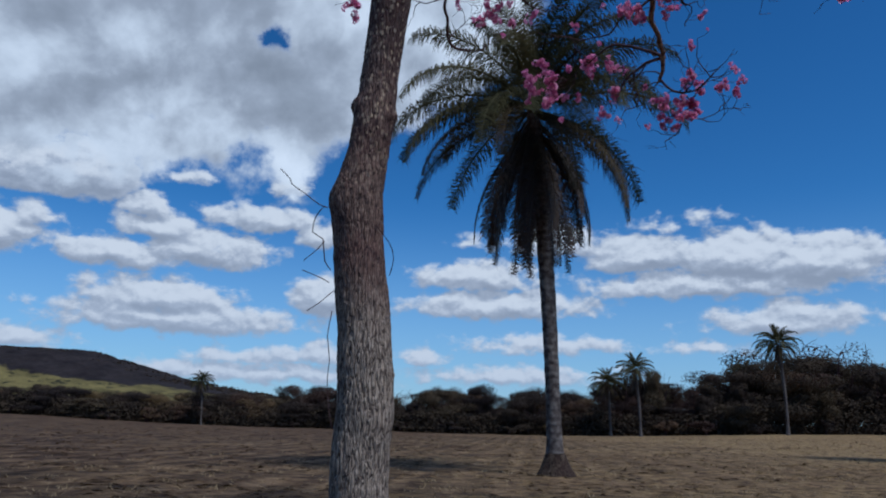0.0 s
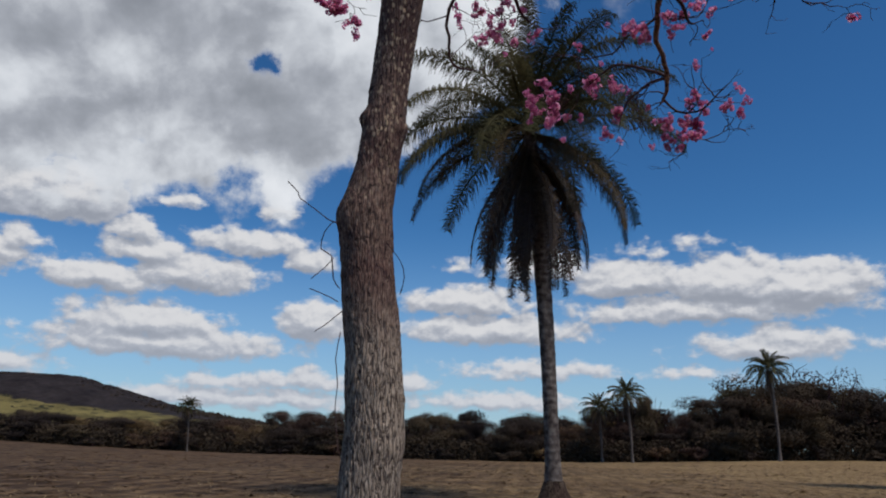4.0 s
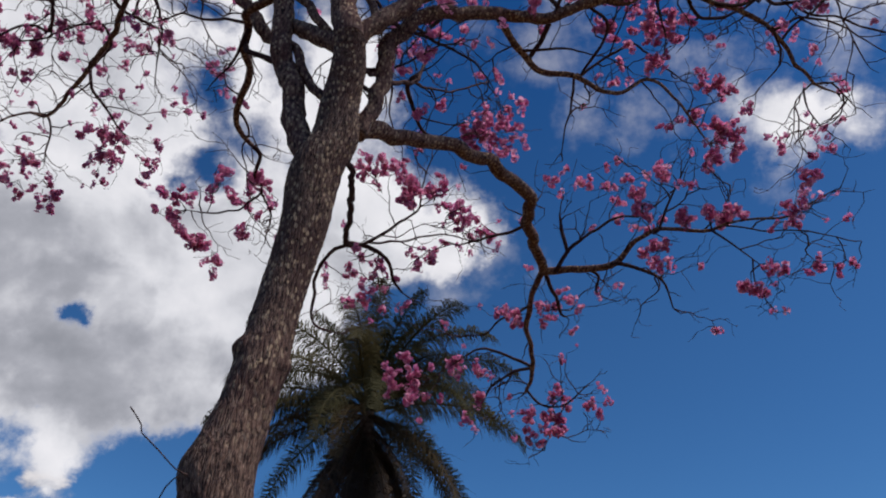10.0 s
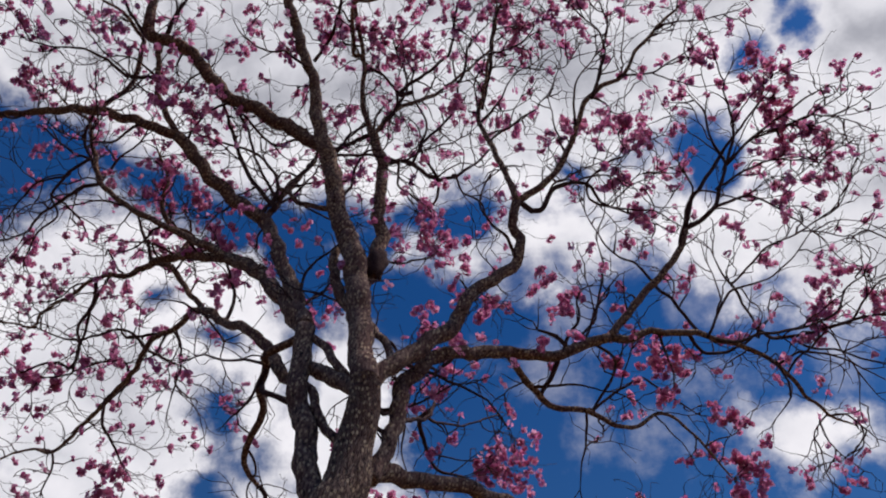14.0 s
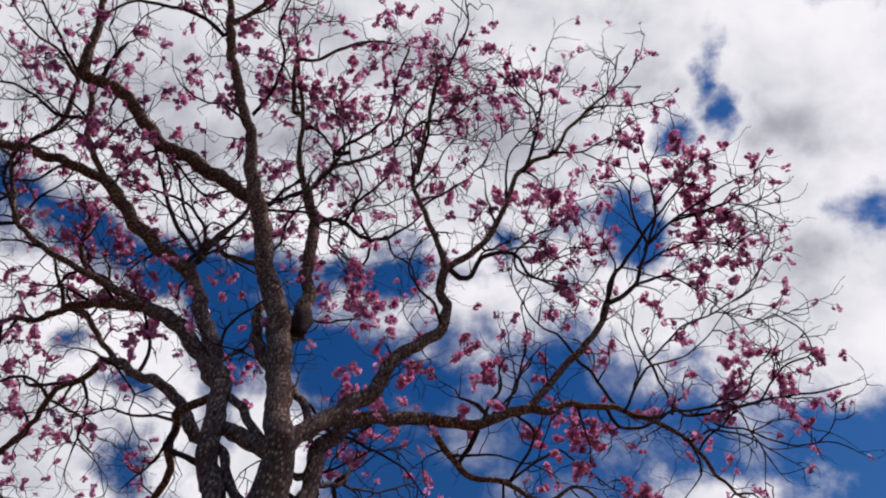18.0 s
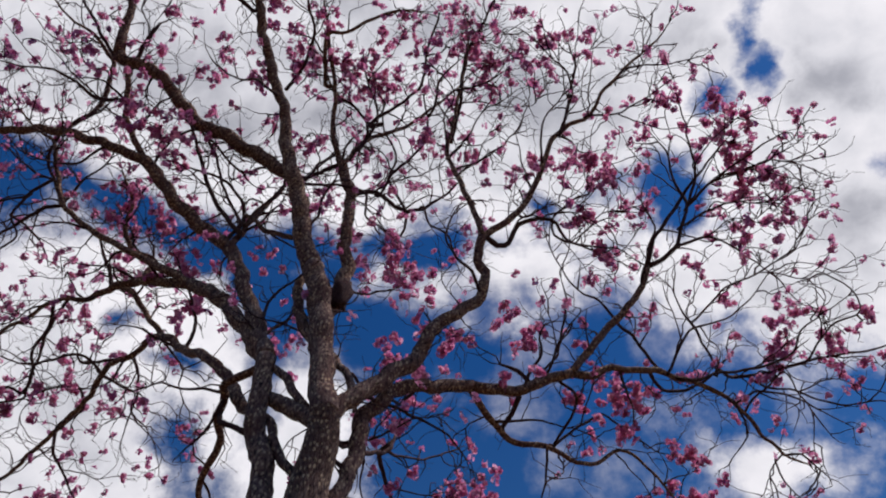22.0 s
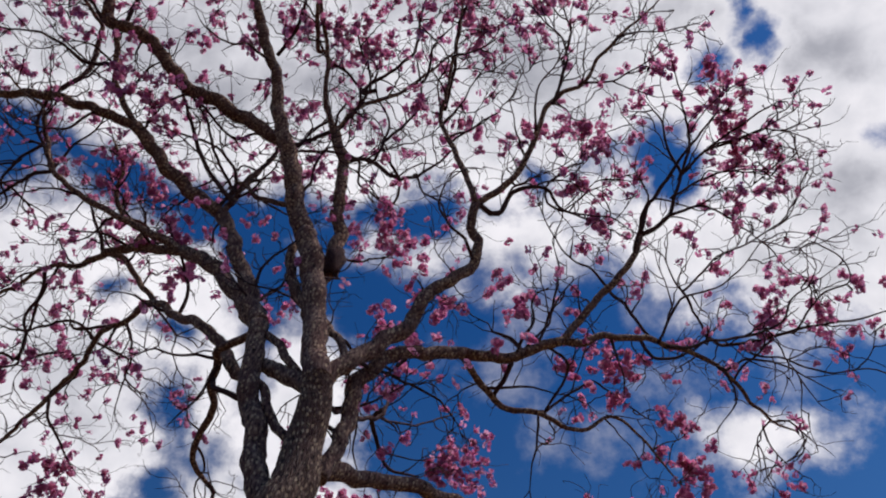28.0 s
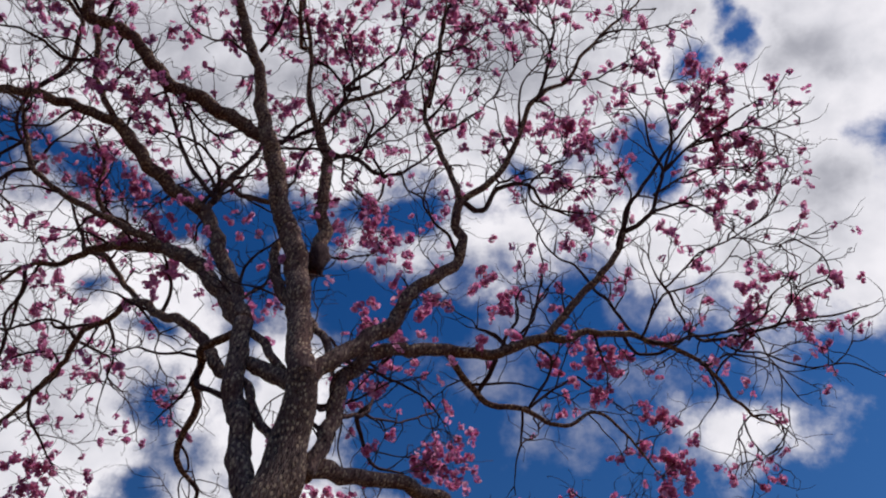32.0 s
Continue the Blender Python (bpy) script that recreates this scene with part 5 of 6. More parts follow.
BUNCHES["C0x"] = [(-0.37, 3.46, 17.35, 0.24, 4), (-0.50, 4.63, 16.91, 0.30, 5), (-1.22, 4.35, 16.82, 0.24, 4), (-1.96, 3.74, 17.06, 0.30, 4)]
BUNCHES["D1x"] = [(0.79, 2.86, 16.32, 0.39, 7), (1.63, 3.81, 15.90, 0.33, 5), (1.08, 3.22, 16.25, 0.22, 3)]
BUNCHES["B2x"] = [(-2.69, 3.55, 16.98, 0.24, 4), (-2.38, 2.76, 17.24, 0.30, 4)]
BUNCHES["C0y"] = [(0.30, 3.93, 17.48, 0.30, 4), (-0.02, 2.86, 17.64, 0.37, 4)]
BUNCHES["B2y"] = [(-2.22, 4.55, 16.86, 0.18, 3)]
BUNCHES["A1x"] = [(-3.67, 4.72, 16.51, 0.24, 3), (-4.50, 4.04, 16.32, 0.12, 2), (-3.94, 3.24, 16.73, 0.36, 3)]

rng = random.Random(11)
tree = thing("trumpet_tree", "tall pink trumpet tree with leafless crooked limbs and pink blossom", "tree", (-0.2, 6.58, 0))
BACK = Matrix.Translation((0.2, -6.58, 0))
LINES = {}


def make_trunk():
    line = spline([(-0.16, 6.58, -0.25, 0.44), (-0.2, 6.58, 0.05, 0.36), (-0.3, 6.58, 0.5, 0.285)] + TRUNK, 0.02)
    verts, sides = [], 170
    for x, y, z, r in line:
        for k in range(sides):
            a = 2 * math.pi * k / sides
            q = Vector((x + math.cos(a) * r, y + math.sin(a) * r, z))
            # upright plates of bark between dark fissures
            near, second = noise.voronoi(Vector((q.x * 34 + 1.1 * noise.noise(q * 6), q.y * 34, q.z * 3.6)))[0][:2]
            ridge = 0.008 * min(1.0, (second - near) * 3.2) * (0.45 + 0.55 * min(1.0, max(0.0, (3.4 - z) / 1.4)))
            lump = 0.014 * noise.noise(q * 2.4) + 0.006 * noise.noise(q * 9) + 0.004 * noise.noise(q * 24)
            for kz, ka, size, wide in ((4.68, 3.45, 0.05, 0.075), (4.56, 0.0, 0.03, 0.07), (3.66, 3.3, 0.02, 0.14), (5.0, 3.3, 0.012, 0.03), (1.95, 0.0, 0.012, 0.05)):
                da = (a - ka + math.pi) % (2 * math.pi) - math.pi
                lump += size * math.exp(-((z - kz) / wide) ** 2 - (da / 0.6) ** 2)
            flare = 0.0
            if z < 0.6:
                flare = 0.1 * (0.6 - z) * (1 + math.sin(a * 5 + 1))
            rr = r - 0.008 + ridge + lump + flare
            verts.append((x + math.cos(a) * rr, y + math.sin(a) * rr, z))
    faces = [(i * sides + k, i * sides + (k + 1) % sides, (i + 1) * sides + (k + 1) % sides, (i + 1) * sides + k) for i in range(len(line) - 1) for k in range(sides)]
    part("trunk", mesh_of("trunk", verts, faces, BARK, smooth=True), tree, "grey fissured trunk with an old bulge", BACK)


make_trunk()


def crooked(points, wander, step, seed):
    """The spline with small bends, as old limbs have, still at its ends."""
    line = spline(points, step)
    n = len(line)
    off = Vector((seed * 7.3, seed * 3.1, 0))
    for i in range(n):
        k = min(1.0, min(i, n - 1 - i) / 6)
        q = Vector(line[i, :3]) * 3.3 + off
        line[i, :3] += k * wander * np.array(noise.noise_vector(q))
    return line


PRIMARY = {}
for index, (key, points) in enumerate(BOUGHS.items()):
    thick = max(p[3] for p in points)
    foot = Vector(points[0][:3])
    if LINES and points[0][3] < 0.08 and not key.startswith("vine"):
        on = (Vector(points[1][:3]) - foot).normalized()
        joint = min((tuple(q[:3]) for name, other in LINES.items() if not name.startswith("vine") for q in other),
                    key=lambda q: (foot - Vector(q)).length * (1.35 - (foot - Vector(q)).normalized().dot(on)))
        if points[0][3] < (Vector(joint) - foot).length < 1.3:
            points = [(*joint, points[0][3])] + points
    points = [(*p[:3], p[3] * (0.65 if key.startswith("vine") else 0.85 if key[0] == "F" else 0.93 if p[3] > 0.05 else 1.0)) for p in points]
    line = crooked(points, min(0.075, 0.35 * thick + 0.036), 0.1, index)
    LINES[key] = line
    vine = key.startswith("vine")
    v, f = tube(line, 14 if thick > 0.09 else 8 if thick > 0.045 else 6, 0.0 if vine else 0.15)
    me = mesh_of("limb", v, f, LIMB_BARK if thick > 0.05 else TWIG, smooth=True)
    family = key[:4] if key.startswith("stem") else "vine" if vine else key[0]
    if vine:
        part("vine", me, tree, "thin dry climbing stem", BACK)
    elif family in ("H",) or family not in PRIMARY:
        PRIMARY[family] = part("limb", me, tree, "", BACK)
    else:
        root = PRIMARY["stem" if key.startswith("A") and "stem" in PRIMARY else family]
        part("branch", me, root)

# the dark burl where two stems part
def make_burl():
    x, y, z = BURL
    verts, faces = [], []
    for j in range(11):
        for i in range(16):
            a, b = 2 * math.pi * i / 16, math.pi * j / 10
            d = Vector((math.sin(b) * math.cos(a), math.sin(b) * math.sin(a), math.cos(b)))
            r = 1 + 0.45 * noise.noise(d * 1.9) + 0.12 * noise.noise(d * 6)
            verts.append((x + d.x * 0.16 * r, y + d.y * 0.16 * r, z + d.z * 0.36 * r))
    for j in range(10):
        for i in range(16):
            faces.append((j * 16 + i, j * 16 + (i + 1) % 16, (j + 1) * 16 + (i + 1) % 16, (j + 1) * 16 + i))
    part("burl", mesh_of("burl", verts, faces, TWIG, smooth=True), tree, "dark rounded burl on the upper stem", BACK)


BURL = (-0.3, 6.7, 11.74)
make_burl()

TWIG_V, TWIG_F, TIPS = [], [], []


def grow(start, way, length, radius, level):
    """A crooked twig that forks as it goes."""
    here, d = np.array(start, float), np.array(way, float)
    d /= np.linalg.norm(d) + 1e-9
    steps = max(3, int(length / 0.12))
    line = [(*here, radius)]
    aim = d.copy()
    for i in range(steps):
        kink = 0.52 if i % 2 else 0.3
        d = d + 0.16 * aim + np.array([rng.gauss(0, kink), rng.gauss(0, kink), rng.gauss(0.03, kink)])
        d[2] = max(d[2], -0.4)
        d /= np.linalg.norm(d)
        here = here + d * length / steps
        line.append((*here, max(0.0038, radius * (1 - 0.75 * (i + 1) / steps))))
        if level > 0 and i >= 1 and rng.random() < 0.4:
            side = np.cross(d, [rng.gauss(0, 1) for _ in range(3)])
            grow(here, d * 0.7 + side / (np.linalg.norm(side) + 1e-9), length * rng.uniform(0.35, 0.7), max(0.005, radius * 0.65), level - 1)
    tube(np.array(line), 4 if radius > 0.009 else 3, 0.0, TWIG_V, TWIG_F)
    TIPS.append(here)


def bough(start, way, length, radius):
    """A winding side branch, thick enough to see, with twigs along it."""
    here, d, bend = np.array(start, float), np.array(way, float), np.zeros(3)
    d /= np.linalg.norm(d) + 1e-9
    aim = d.copy()
    steps = max(6, int(length / 0.1))
    rows = [(*here, radius)]
    for i in range(steps):
        bend = 0.3 * bend + np.array([rng.gauss(0, 0.23), rng.gauss(0, 0.23), rng.gauss(0.012, 0.23)])
        d = d + bend + 0.22 * aim
        d /= np.linalg.norm(d)
        here = here + d * length / steps
        rows.append((*here, max(0.008, radius * (1 - 0.65 * (i + 1) / steps))))
        if i > 2 and rng.random() < 0.3:
            side = np.cross(d, [rng.gauss(0, 1) for _ in range(3)])
            grow(here, d * 0.8 + side / (np.linalg.norm(side) + 1e-9), rng.uniform(0.35, 1.0), rng.uniform(0.009, 0.014), 1)
    grow(here, d, rng.uniform(0.3, 0.7), 0.009, 2)
    return np.array(rows)


SIDE = {}
for key, line in LINES.items():
    if key.startswith("vine") or key in ("B", "stemA", "G3", "H1", "H2", "G5b", "E3a", "I", "F"):
        continue
    run, due = 0.0, 0.6
    for i in range(2, len(line) - 1):
        run += np.linalg.norm(line[i, :3] - line[i - 1, :3])
        if run > due:
            r = line[i, 3]
            run, due = 0.0, rng.uniform(0.6, 1.5) * (1.0 if r < 0.08 else 1.8) * (0.62 if line[i, 2] > 12.5 else 1.6)
            t = line[i, :3] - line[i - 1, :3]
            t /= np.linalg.norm(t) + 1e-9
            side = np.cross(t, [rng.gauss(0, 1) for _ in range(3)])
            side /= np.linalg.norm(side) + 1e-9
            long = rng.uniform(0.8, 2.0) * (0.75 if r < 0.03 else 1.0)
            SIDE.setdefault(key, []).append(bough(line[i, :3], t * 0.7 + side + np.array([0, 0, 0.2]), long, min(0.03, max(0.014, r * 0.5))))
for key, rows in SIDE.items():
    family = "stem" if key.startswith(("stem", "A")) else key[0]
    for row in rows:
        v, f = tube(row, 5)
        part("branch", mesh_of("branch", v, f, TWIG, smooth=True), PRIMARY[family])

for key, line in LINES.items():
    if key.startswith("vine") or key in ("B", "stemA", "G3", "H1", "H2", "G5b", "E3a", "I"):
        continue
    run, due = 0.0, 0.5
    for i in range(1, len(line)):
        run += np.linalg.norm(line[i, :3] - line[i - 1, :3])
        r = line[i, 3]
        if run > due:
            run, due = 0.0, rng.uniform(0.4, 1.0) * (1.0 if r < 0.07 else 2.2) * (0.8 if line[i, 2] > 12.5 else 1.2)
            t = line[i, :3] - line[i - 1, :3]
            t /= np.linalg.norm(t) + 1e-9
            side = np.cross(t, [rng.gauss(0, 1) for _ in range(3)])
            side /= np.linalg.norm(side) + 1e-9
            grow(line[i, :3], t * 0.6 + side + np.array([0, 0, 0.15]), rng.uniform(0.4, 1.15), rng.uniform(0.01, 0.018), 1 if key[0] in "DE" else 2)
    end = line[-1, :3] - line[-3, :3]
    for _ in range(2):
        grow(line[-1, :3], end / (np.linalg.norm(end) + 1e-9) + np.array([rng.gauss(0, 0.3) for _ in range(3)]), rng.uniform(0.25, 0.6) if key[0] in "DE" else rng.uniform(0.4, 0.9), 0.011, 2)


def blossom_mesh(count, seed):
    """A loose head of small five-lobed flowers, in three tufts."""
    r = random.Random(seed)
    verts, faces = [], []
    tufts = [Vector((r.uniform(-0.55, 0.55), r.uniform(-0.55, 0.55), r.uniform(-0.4, 0.4))) for _ in range(3)]
    for i in range(count):
        mid = tufts[i % 3]
        out = Vector((r.gauss(0, 1), r.gauss(0, 1), r.gauss(0, 1))).normalized()
        side = out.orthogonal().normalized()
        other = out.cross(side)
        rim, wide = r.uniform(0.2, 0.62), r.uniform(0.26, 0.4)
        base = len(verts)
        verts.append(mid + out * (rim - 0.22))
        for k in range(10):
            b = 2 * math.pi * k / 10
            far = wide * (1.0 if k % 2 == 0 else 0.74) * r.uniform(0.8, 1.2)
            verts.append(mid + out * (rim - (0.1 if k % 2 == 0 else 0.0)) + (side * math.cos(b) + other * math.sin(b)) * far)
        for k in range(0, 10, 2):
            faces.append((base, base + 1 + (k - 1) % 10, base + 1 + k, base + 1 + (k + 1) % 10))
    return verts, faces


CLUSTERS = [blossom_mesh(n, s) for n, s in ((21, 1), (24, 2), (18, 3), (24, 4), (15, 5))]
CLUSTER_MESHES = [mesh_of("blossom", v, f, PETAL) for v, f in CLUSTERS]
SPRAY_V, SPRAY_F = [], []
placed = 0


def add_cluster(at, size, single=False):
    global placed
    k = rng.randrange(5)
    turn = Euler((rng.uniform(0, 6.3), rng.uniform(0, 6.3), rng.uniform(0, 6.3))).to_matrix().to_4x4()
    m = Matrix.Translation(at) @ turn @ Matrix.Diagonal((size, size * rng.uniform(0.8, 1.1), size * rng.uniform(0.7, 1.1), 1))
    if not single and placed < 300:
        placed += 1
        part("blossom", CLUSTER_MESHES[k], tree, "", BACK @ m)
        return
    v, f = CLUSTERS[2 if single else k]
    f = f[: 5 * rng.randint(3, 8)] if single else f
    base = len(SPRAY_V)
    SPRAY_V.extend(m @ Vector(q) for q in v)
    SPRAY_F.extend(tuple(base + i for i in q) for q in f)


for key, rows in BUNCHES.items():
    line = LINES.get(key, LINES["G4b"])
    for x, y, z, spread, count in rows:
        hub = np.array((x, y, z))
        near = line[np.argmin(np.linalg.norm(line[:, :3] - hub, axis=1)), :3]
        gap = hub - near
        grow(near, gap + np.array([0, 0, 0.1]), np.linalg.norm(gap) * 0.9 + 0.1, 0.012, 1)
        for _ in range(int(count * (1.3 if key[0] in "DE" else 1.5) + 0.5)):
            d = np.array([rng.gauss(0, 0.75), rng.gauss(0, 0.75), rng.gauss(0, 0.7)]) * max(spread, 0.08)
            add_cluster(hub + d, rng.uniform(0.1, 0.185))
            grow(near + gap * rng.uniform(0.6, 0.95), d + gap * 0.3, np.linalg.norm(d + gap * 0.2), 0.008, 0)
for tip in TIPS:
    if rng.random() < (0.26 if tip[2] > 12.5 and tip[0] < 2.5 else 0.1 if tip[1] > 8.5 and tip[2] < 10.5 else 0.22):
        add_cluster(tip, rng.uniform(0.08, 0.15), single=rng.random() < 0.4)

twigs = part("twig_tangle", mesh_of("twig_tangle", TWIG_V, TWIG_F, TWIG), tree, "fine dark leafless twigs", BACK)
twigs["kind"] = "stuff"
sprays = part("small_blossom", mesh_of("small_blossom", SPRAY_V, SPRAY_F, PETAL), tree, "scattered small pink blossoms", BACK)
sprays["kind"] = "stuff"


# ---- palms ----
def frond_mesh(name, length, rise, droop, leaflet, count, mat, seed):
    """A feather leaf along +x: an arching rib with hanging leaflets on both sides."""
    r = random.Random(seed)
    verts, faces, here, angle = [], [], Vector((0, 0, 0)), rise
    line, step = [], length / 24
    for i in range(25):
        line.append((here.x, here.y, here.z, 0.05 * (1 - i / 25) + 0.008))
        here = here + Vector((math.cos(angle), 0.02 * math.sin(i), math.sin(angle))) * step
        angle -= droop * (0.4 + 1.2 * i / 24) / 24
    line = np.array(line)
    tube(line, 4, 0.0, verts, faces)
    for i in range(count):
        u = 0.14 + 0.86 * i / count
        k = u * 24
        a, b = line[int(k)], line[min(24, int(k) + 1)]
        p = Vector(a[:3]) * (1 - k % 1) + Vector(b[:3]) * (k % 1)
        ahead = Vector(b[:3] - a[:3]).normalized()
        size = leaflet * (0.55 + 0.75 * math.sin(math.pi * min(1, u * 0.9 + 0.1))) * r.uniform(0.6, 1.15)
        for s in (-1, 1):
            out = (Vector((0, s, 0)) + ahead * r.uniform(0.25, 1.0) + Vector((0, 0, r.uniform(-0.45, 0.55)))).normalized()
            mid = p + out * size * 0.5
            tip = mid + (out + Vector((r.gauss(0, 0.2), r.gauss(0, 0.2), -r.uniform(0.8, 2.4)))).normalized() * size * r.uniform(0.4, 0.75)
            wide = ahead * 0.012
            base = len(verts)
            verts.extend([p - wide, p + wide, mid + wide * 1.3, mid - wide * 1.3, tip])
            faces.extend([(base, base + 1, base + 2, base + 3), (base + 3, base + 2, base + 4)])
    return mesh_of(name, verts, faces, mat)


FRONDS = [frond_mesh("frond", 4.1, radians(76), 0.8, 0.62, 170, FROND, 1), frond_mesh("frond", 5.2, radians(56), 1.75, 0.7, 190, FROND, 2),
          frond_mesh("frond", 5.6, radians(34), 1.75, 0.72, 200, FROND, 3), frond_mesh("frond", 5.6, radians(10), 1.55, 0.68, 200, FROND, 4),
          frond_mesh("frond", 5.2, radians(-18), 1.3, 0.6, 190, LOW_FROND, 7)]
DRY = [frond_mesh("dry_frond", 4.6, radians(-48), 0.85, 0.46, 140, DEAD_FROND, 5), frond_mesh("dry_frond", 5.0, radians(-68), 0.4, 0.38, 140, DEAD_FROND, 6)]


def palm(base, head, scale, label, group, seed, lean=0.0, trunk=0.3, dry=16):
    r = random.Random(seed)
    base = (base[0], base[1], ground_height(base[0], base[1]) - 0.03)
    ob = thing("palm_tree", label, "palm tree", base, group)
    b, h = Vector(base), Vector(head)
    rel = h - b
    rows = []
    for u, w in ((-0.02, 1.7), (0.012, 1.5), (0.05, 1.12), (0.15, 0.9), (0.35, 0.92), (0.55, 1.0), (0.75, 1.05), (0.9, 0.95), (1.0, 0.8)):
        sway = rel * u + Vector((lean * math.sin(u * math.pi), 0, 0))
        rows.append((*sway, trunk * w))
    line = spline(rows, 0.12 * max(1, scale))
    for i in range(len(line)):
        line[i, 3] *= 1 + 0.012 * (i % 3 == 0)
    v, f = tube(line, 20, 0.05)
    part("trunk", mesh_of("palm_trunk", v, f, PALM_BARK, smooth=True), ob, "grey ringed trunk")
    if dry > 12:
        verts, sides = [], 22
        for j, (u, w) in enumerate(((0.0, 2.6), (0.25, 2.1), (0.55, 1.65), (0.85, 1.3), (1.0, 1.16))):
            for k in range(sides):
                a = 2 * math.pi * k / sides
                w2 = w * trunk * (1 + 0.16 * noise.noise(Vector((math.cos(a) * 3, math.sin(a) * 3, j * 1.5 + seed))))
                verts.append((math.cos(a) * w2, math.sin(a) * w2, 0.72 * u - 0.03))
        faces = [(j * sides + k, j * sides + (k + 1) % sides, (j + 1) * sides + (k + 1) % sides, (j + 1) * sides + k) for j in range(4) for k in range(sides)]
        part("root_mound", mesh_of("root_mound", verts, faces, ROOTS, smooth=True), ob, "dark mound of exposed roots")
    top = Matrix.Translation(rel) @ Matrix.Scale(scale, 4)
    tiers = [(0, 6, 0.3), (1, 8, 0.4), (2, 9, 0.9), (3, 10, 1.7), (4, 9, 0.2)]
    for kind, count, phase in tiers:
        for i in range(count):
            spin = 2 * math.pi * (i + r.uniform(-0.25, 0.25)) / count + phase
            part("frond", FRONDS[kind], ob, "", top @ Matrix.Translation((0, 0, 0.25 - 0.12 * kind)) @ pose(0, 0, 0, r.uniform(-14, 14), r.uniform(-10, 10), math.degrees(spin)))
    for i in range(dry):
        kind = 0 if i % 2 else 1
        spin = 2 * math.pi * (i + r.uniform(-0.3, 0.3)) / dry
        part("dry_frond", DRY[kind], ob, "hanging dry brown frond", top @ Matrix.Translation((0, 0, -0.45 - 0.5 * r.random())) @ pose(0, 0, 0, r.uniform(-10, 10), r.uniform(-6, 10), math.degrees(spin)))
    return ob


palm((2.0, 23, -0.05), (1.33, 23, 11.95), 1.0, "tall field palm with dark green fronds and brown dry skirt", "field palms", 3, 0.12, 0.25, 32)
palm((24.9, 40, -0.1), (25.4, 40, 11.5), 0.84, "palm with sunlit green fronds and brown dry fronds below", "field palms", 5, 0.1, 0.24, 30)
palm((42.9, 127.5, 0), (42.2, 127.5, 15.3), 0.8, "slender tall palm at the edge of the woods", "woodland palms", 7, 0.3, 0.25, 12)
palm((19.6, 127.5, 0), (18.9, 127.5, 10.7), 0.7, "slender palm at the edge of the woods", "woodland palms", 8, 0.2, 0.22, 12)
palm((15.2, 132, 0), (14.8, 132, 8.6), 0.68, "shorter palm rising out of the woods", "woodland palms", 9, 0.1, 0.22, 8)
palm((42.6, 149, 0), (42.5, 149, 11.6), 0.72, "palm half hidden by the woods", "woodland palms", 10, 0.1, 0.22, 8)
palm((74.7, 138, 0), (74.7, 138, 13.4), 0.58, "palm top standing out of the woods", "woodland palms", 15, 0.1, 0.2, 6)
palm((-57.2, 129, 0), (-57.8, 129, 7.2), 0.5, "palm at the edge of the dark woods", "woodland palms", 12, 0.1, 0.14, 8)
palm((-44.7, 160, 0), (-44.7, 160, 6.2), 0.4, "small far palm above the woods", "woodland palms", 13, 0.1, 0.2, 4)
palm((-38.6, 160, 0), (-38.6, 160, 6.9), 0.4, "small far palm above the woods", "woodland palms", 14, 0.1, 0.2, 4)


# ---- woods ----
def wood_tree(seed, tall, wide, lobes, leaves, bare=False, foliage=None):
    r = random.Random(seed)
    verts, faces = [], []
    for k in range(5):
        a = 2 * math.pi * k / 5 + r.random()
        tipx, tipy = math.cos(a) * wide * 0.55, math.sin(a) * wide * 0.55
        line = spline([(0, 0, -0.3, 0.24), (tipx * 0.05, tipy * 0.05, tall * 0.3, 0.18), (tipx * 0.5, tipy * 0.5, tall * 0.6, 0.1), (tipx, tipy, tall * r.uniform(0.75, 0.95), 0.03)], 1.2)
        tube(line, 6, 0.0, verts, faces)
        if bare:
            for _ in range(14):
                i = r.randrange(len(line) // 3, len(line))
                q = line[i, :3]
                e = q + np.array([r.gauss(0, 0.9), r.gauss(0, 0.9), r.uniform(0.3, 1.6)])
                m = (q + e) / 2 + np.array([r.gauss(0, 0.2), r.gauss(0, 0.2), 0])
                tube(np.array([(*q, 0.06), (*m, 0.04), (*e, 0.02)]), 3, 0.0, verts, faces)
    trunk = mesh_of("wood_trunk", verts, faces, TWIG)
    verts, faces = [], []
    for _ in range(lobes):
        c = Vector((r.gauss(0, wide * 0.36), r.gauss(0, wide * 0.36), tall * r.uniform(0.3, 0.92)))
        size = Vector((wide * r.uniform(0.2, 0.42), wide * r.uniform(0.2, 0.42), tall * r.uniform(0.08, 0.16)))
        for _ in range(leaves):
            d = Vector((r.gauss(0, 1), r.gauss(0, 1), r.gauss(0, 1))).normalized() * r.uniform(0.6, 1.05)
            p = c + Vector((d.x * size.x, d.y * size.y, d.z * size.z))
            n = (d + Vector((r.gauss(0, 0.25), r.gauss(0, 0.25), r.gauss(0.15, 0.25)))).normalized()
            s = n.orthogonal().normalized() * r.uniform(0.05, 0.15)
            o = n.cross(s).normalized() * r.uniform(0.05, 0.15)
            b = len(verts)
            verts.extend([p - s, p + o * 0.8, p + s, p - o])
            faces.append((b, b + 1, b + 2, b + 3))
    crown = mesh_of("wood_crown", verts, faces, foliage or WOODS)
    return trunk, crown


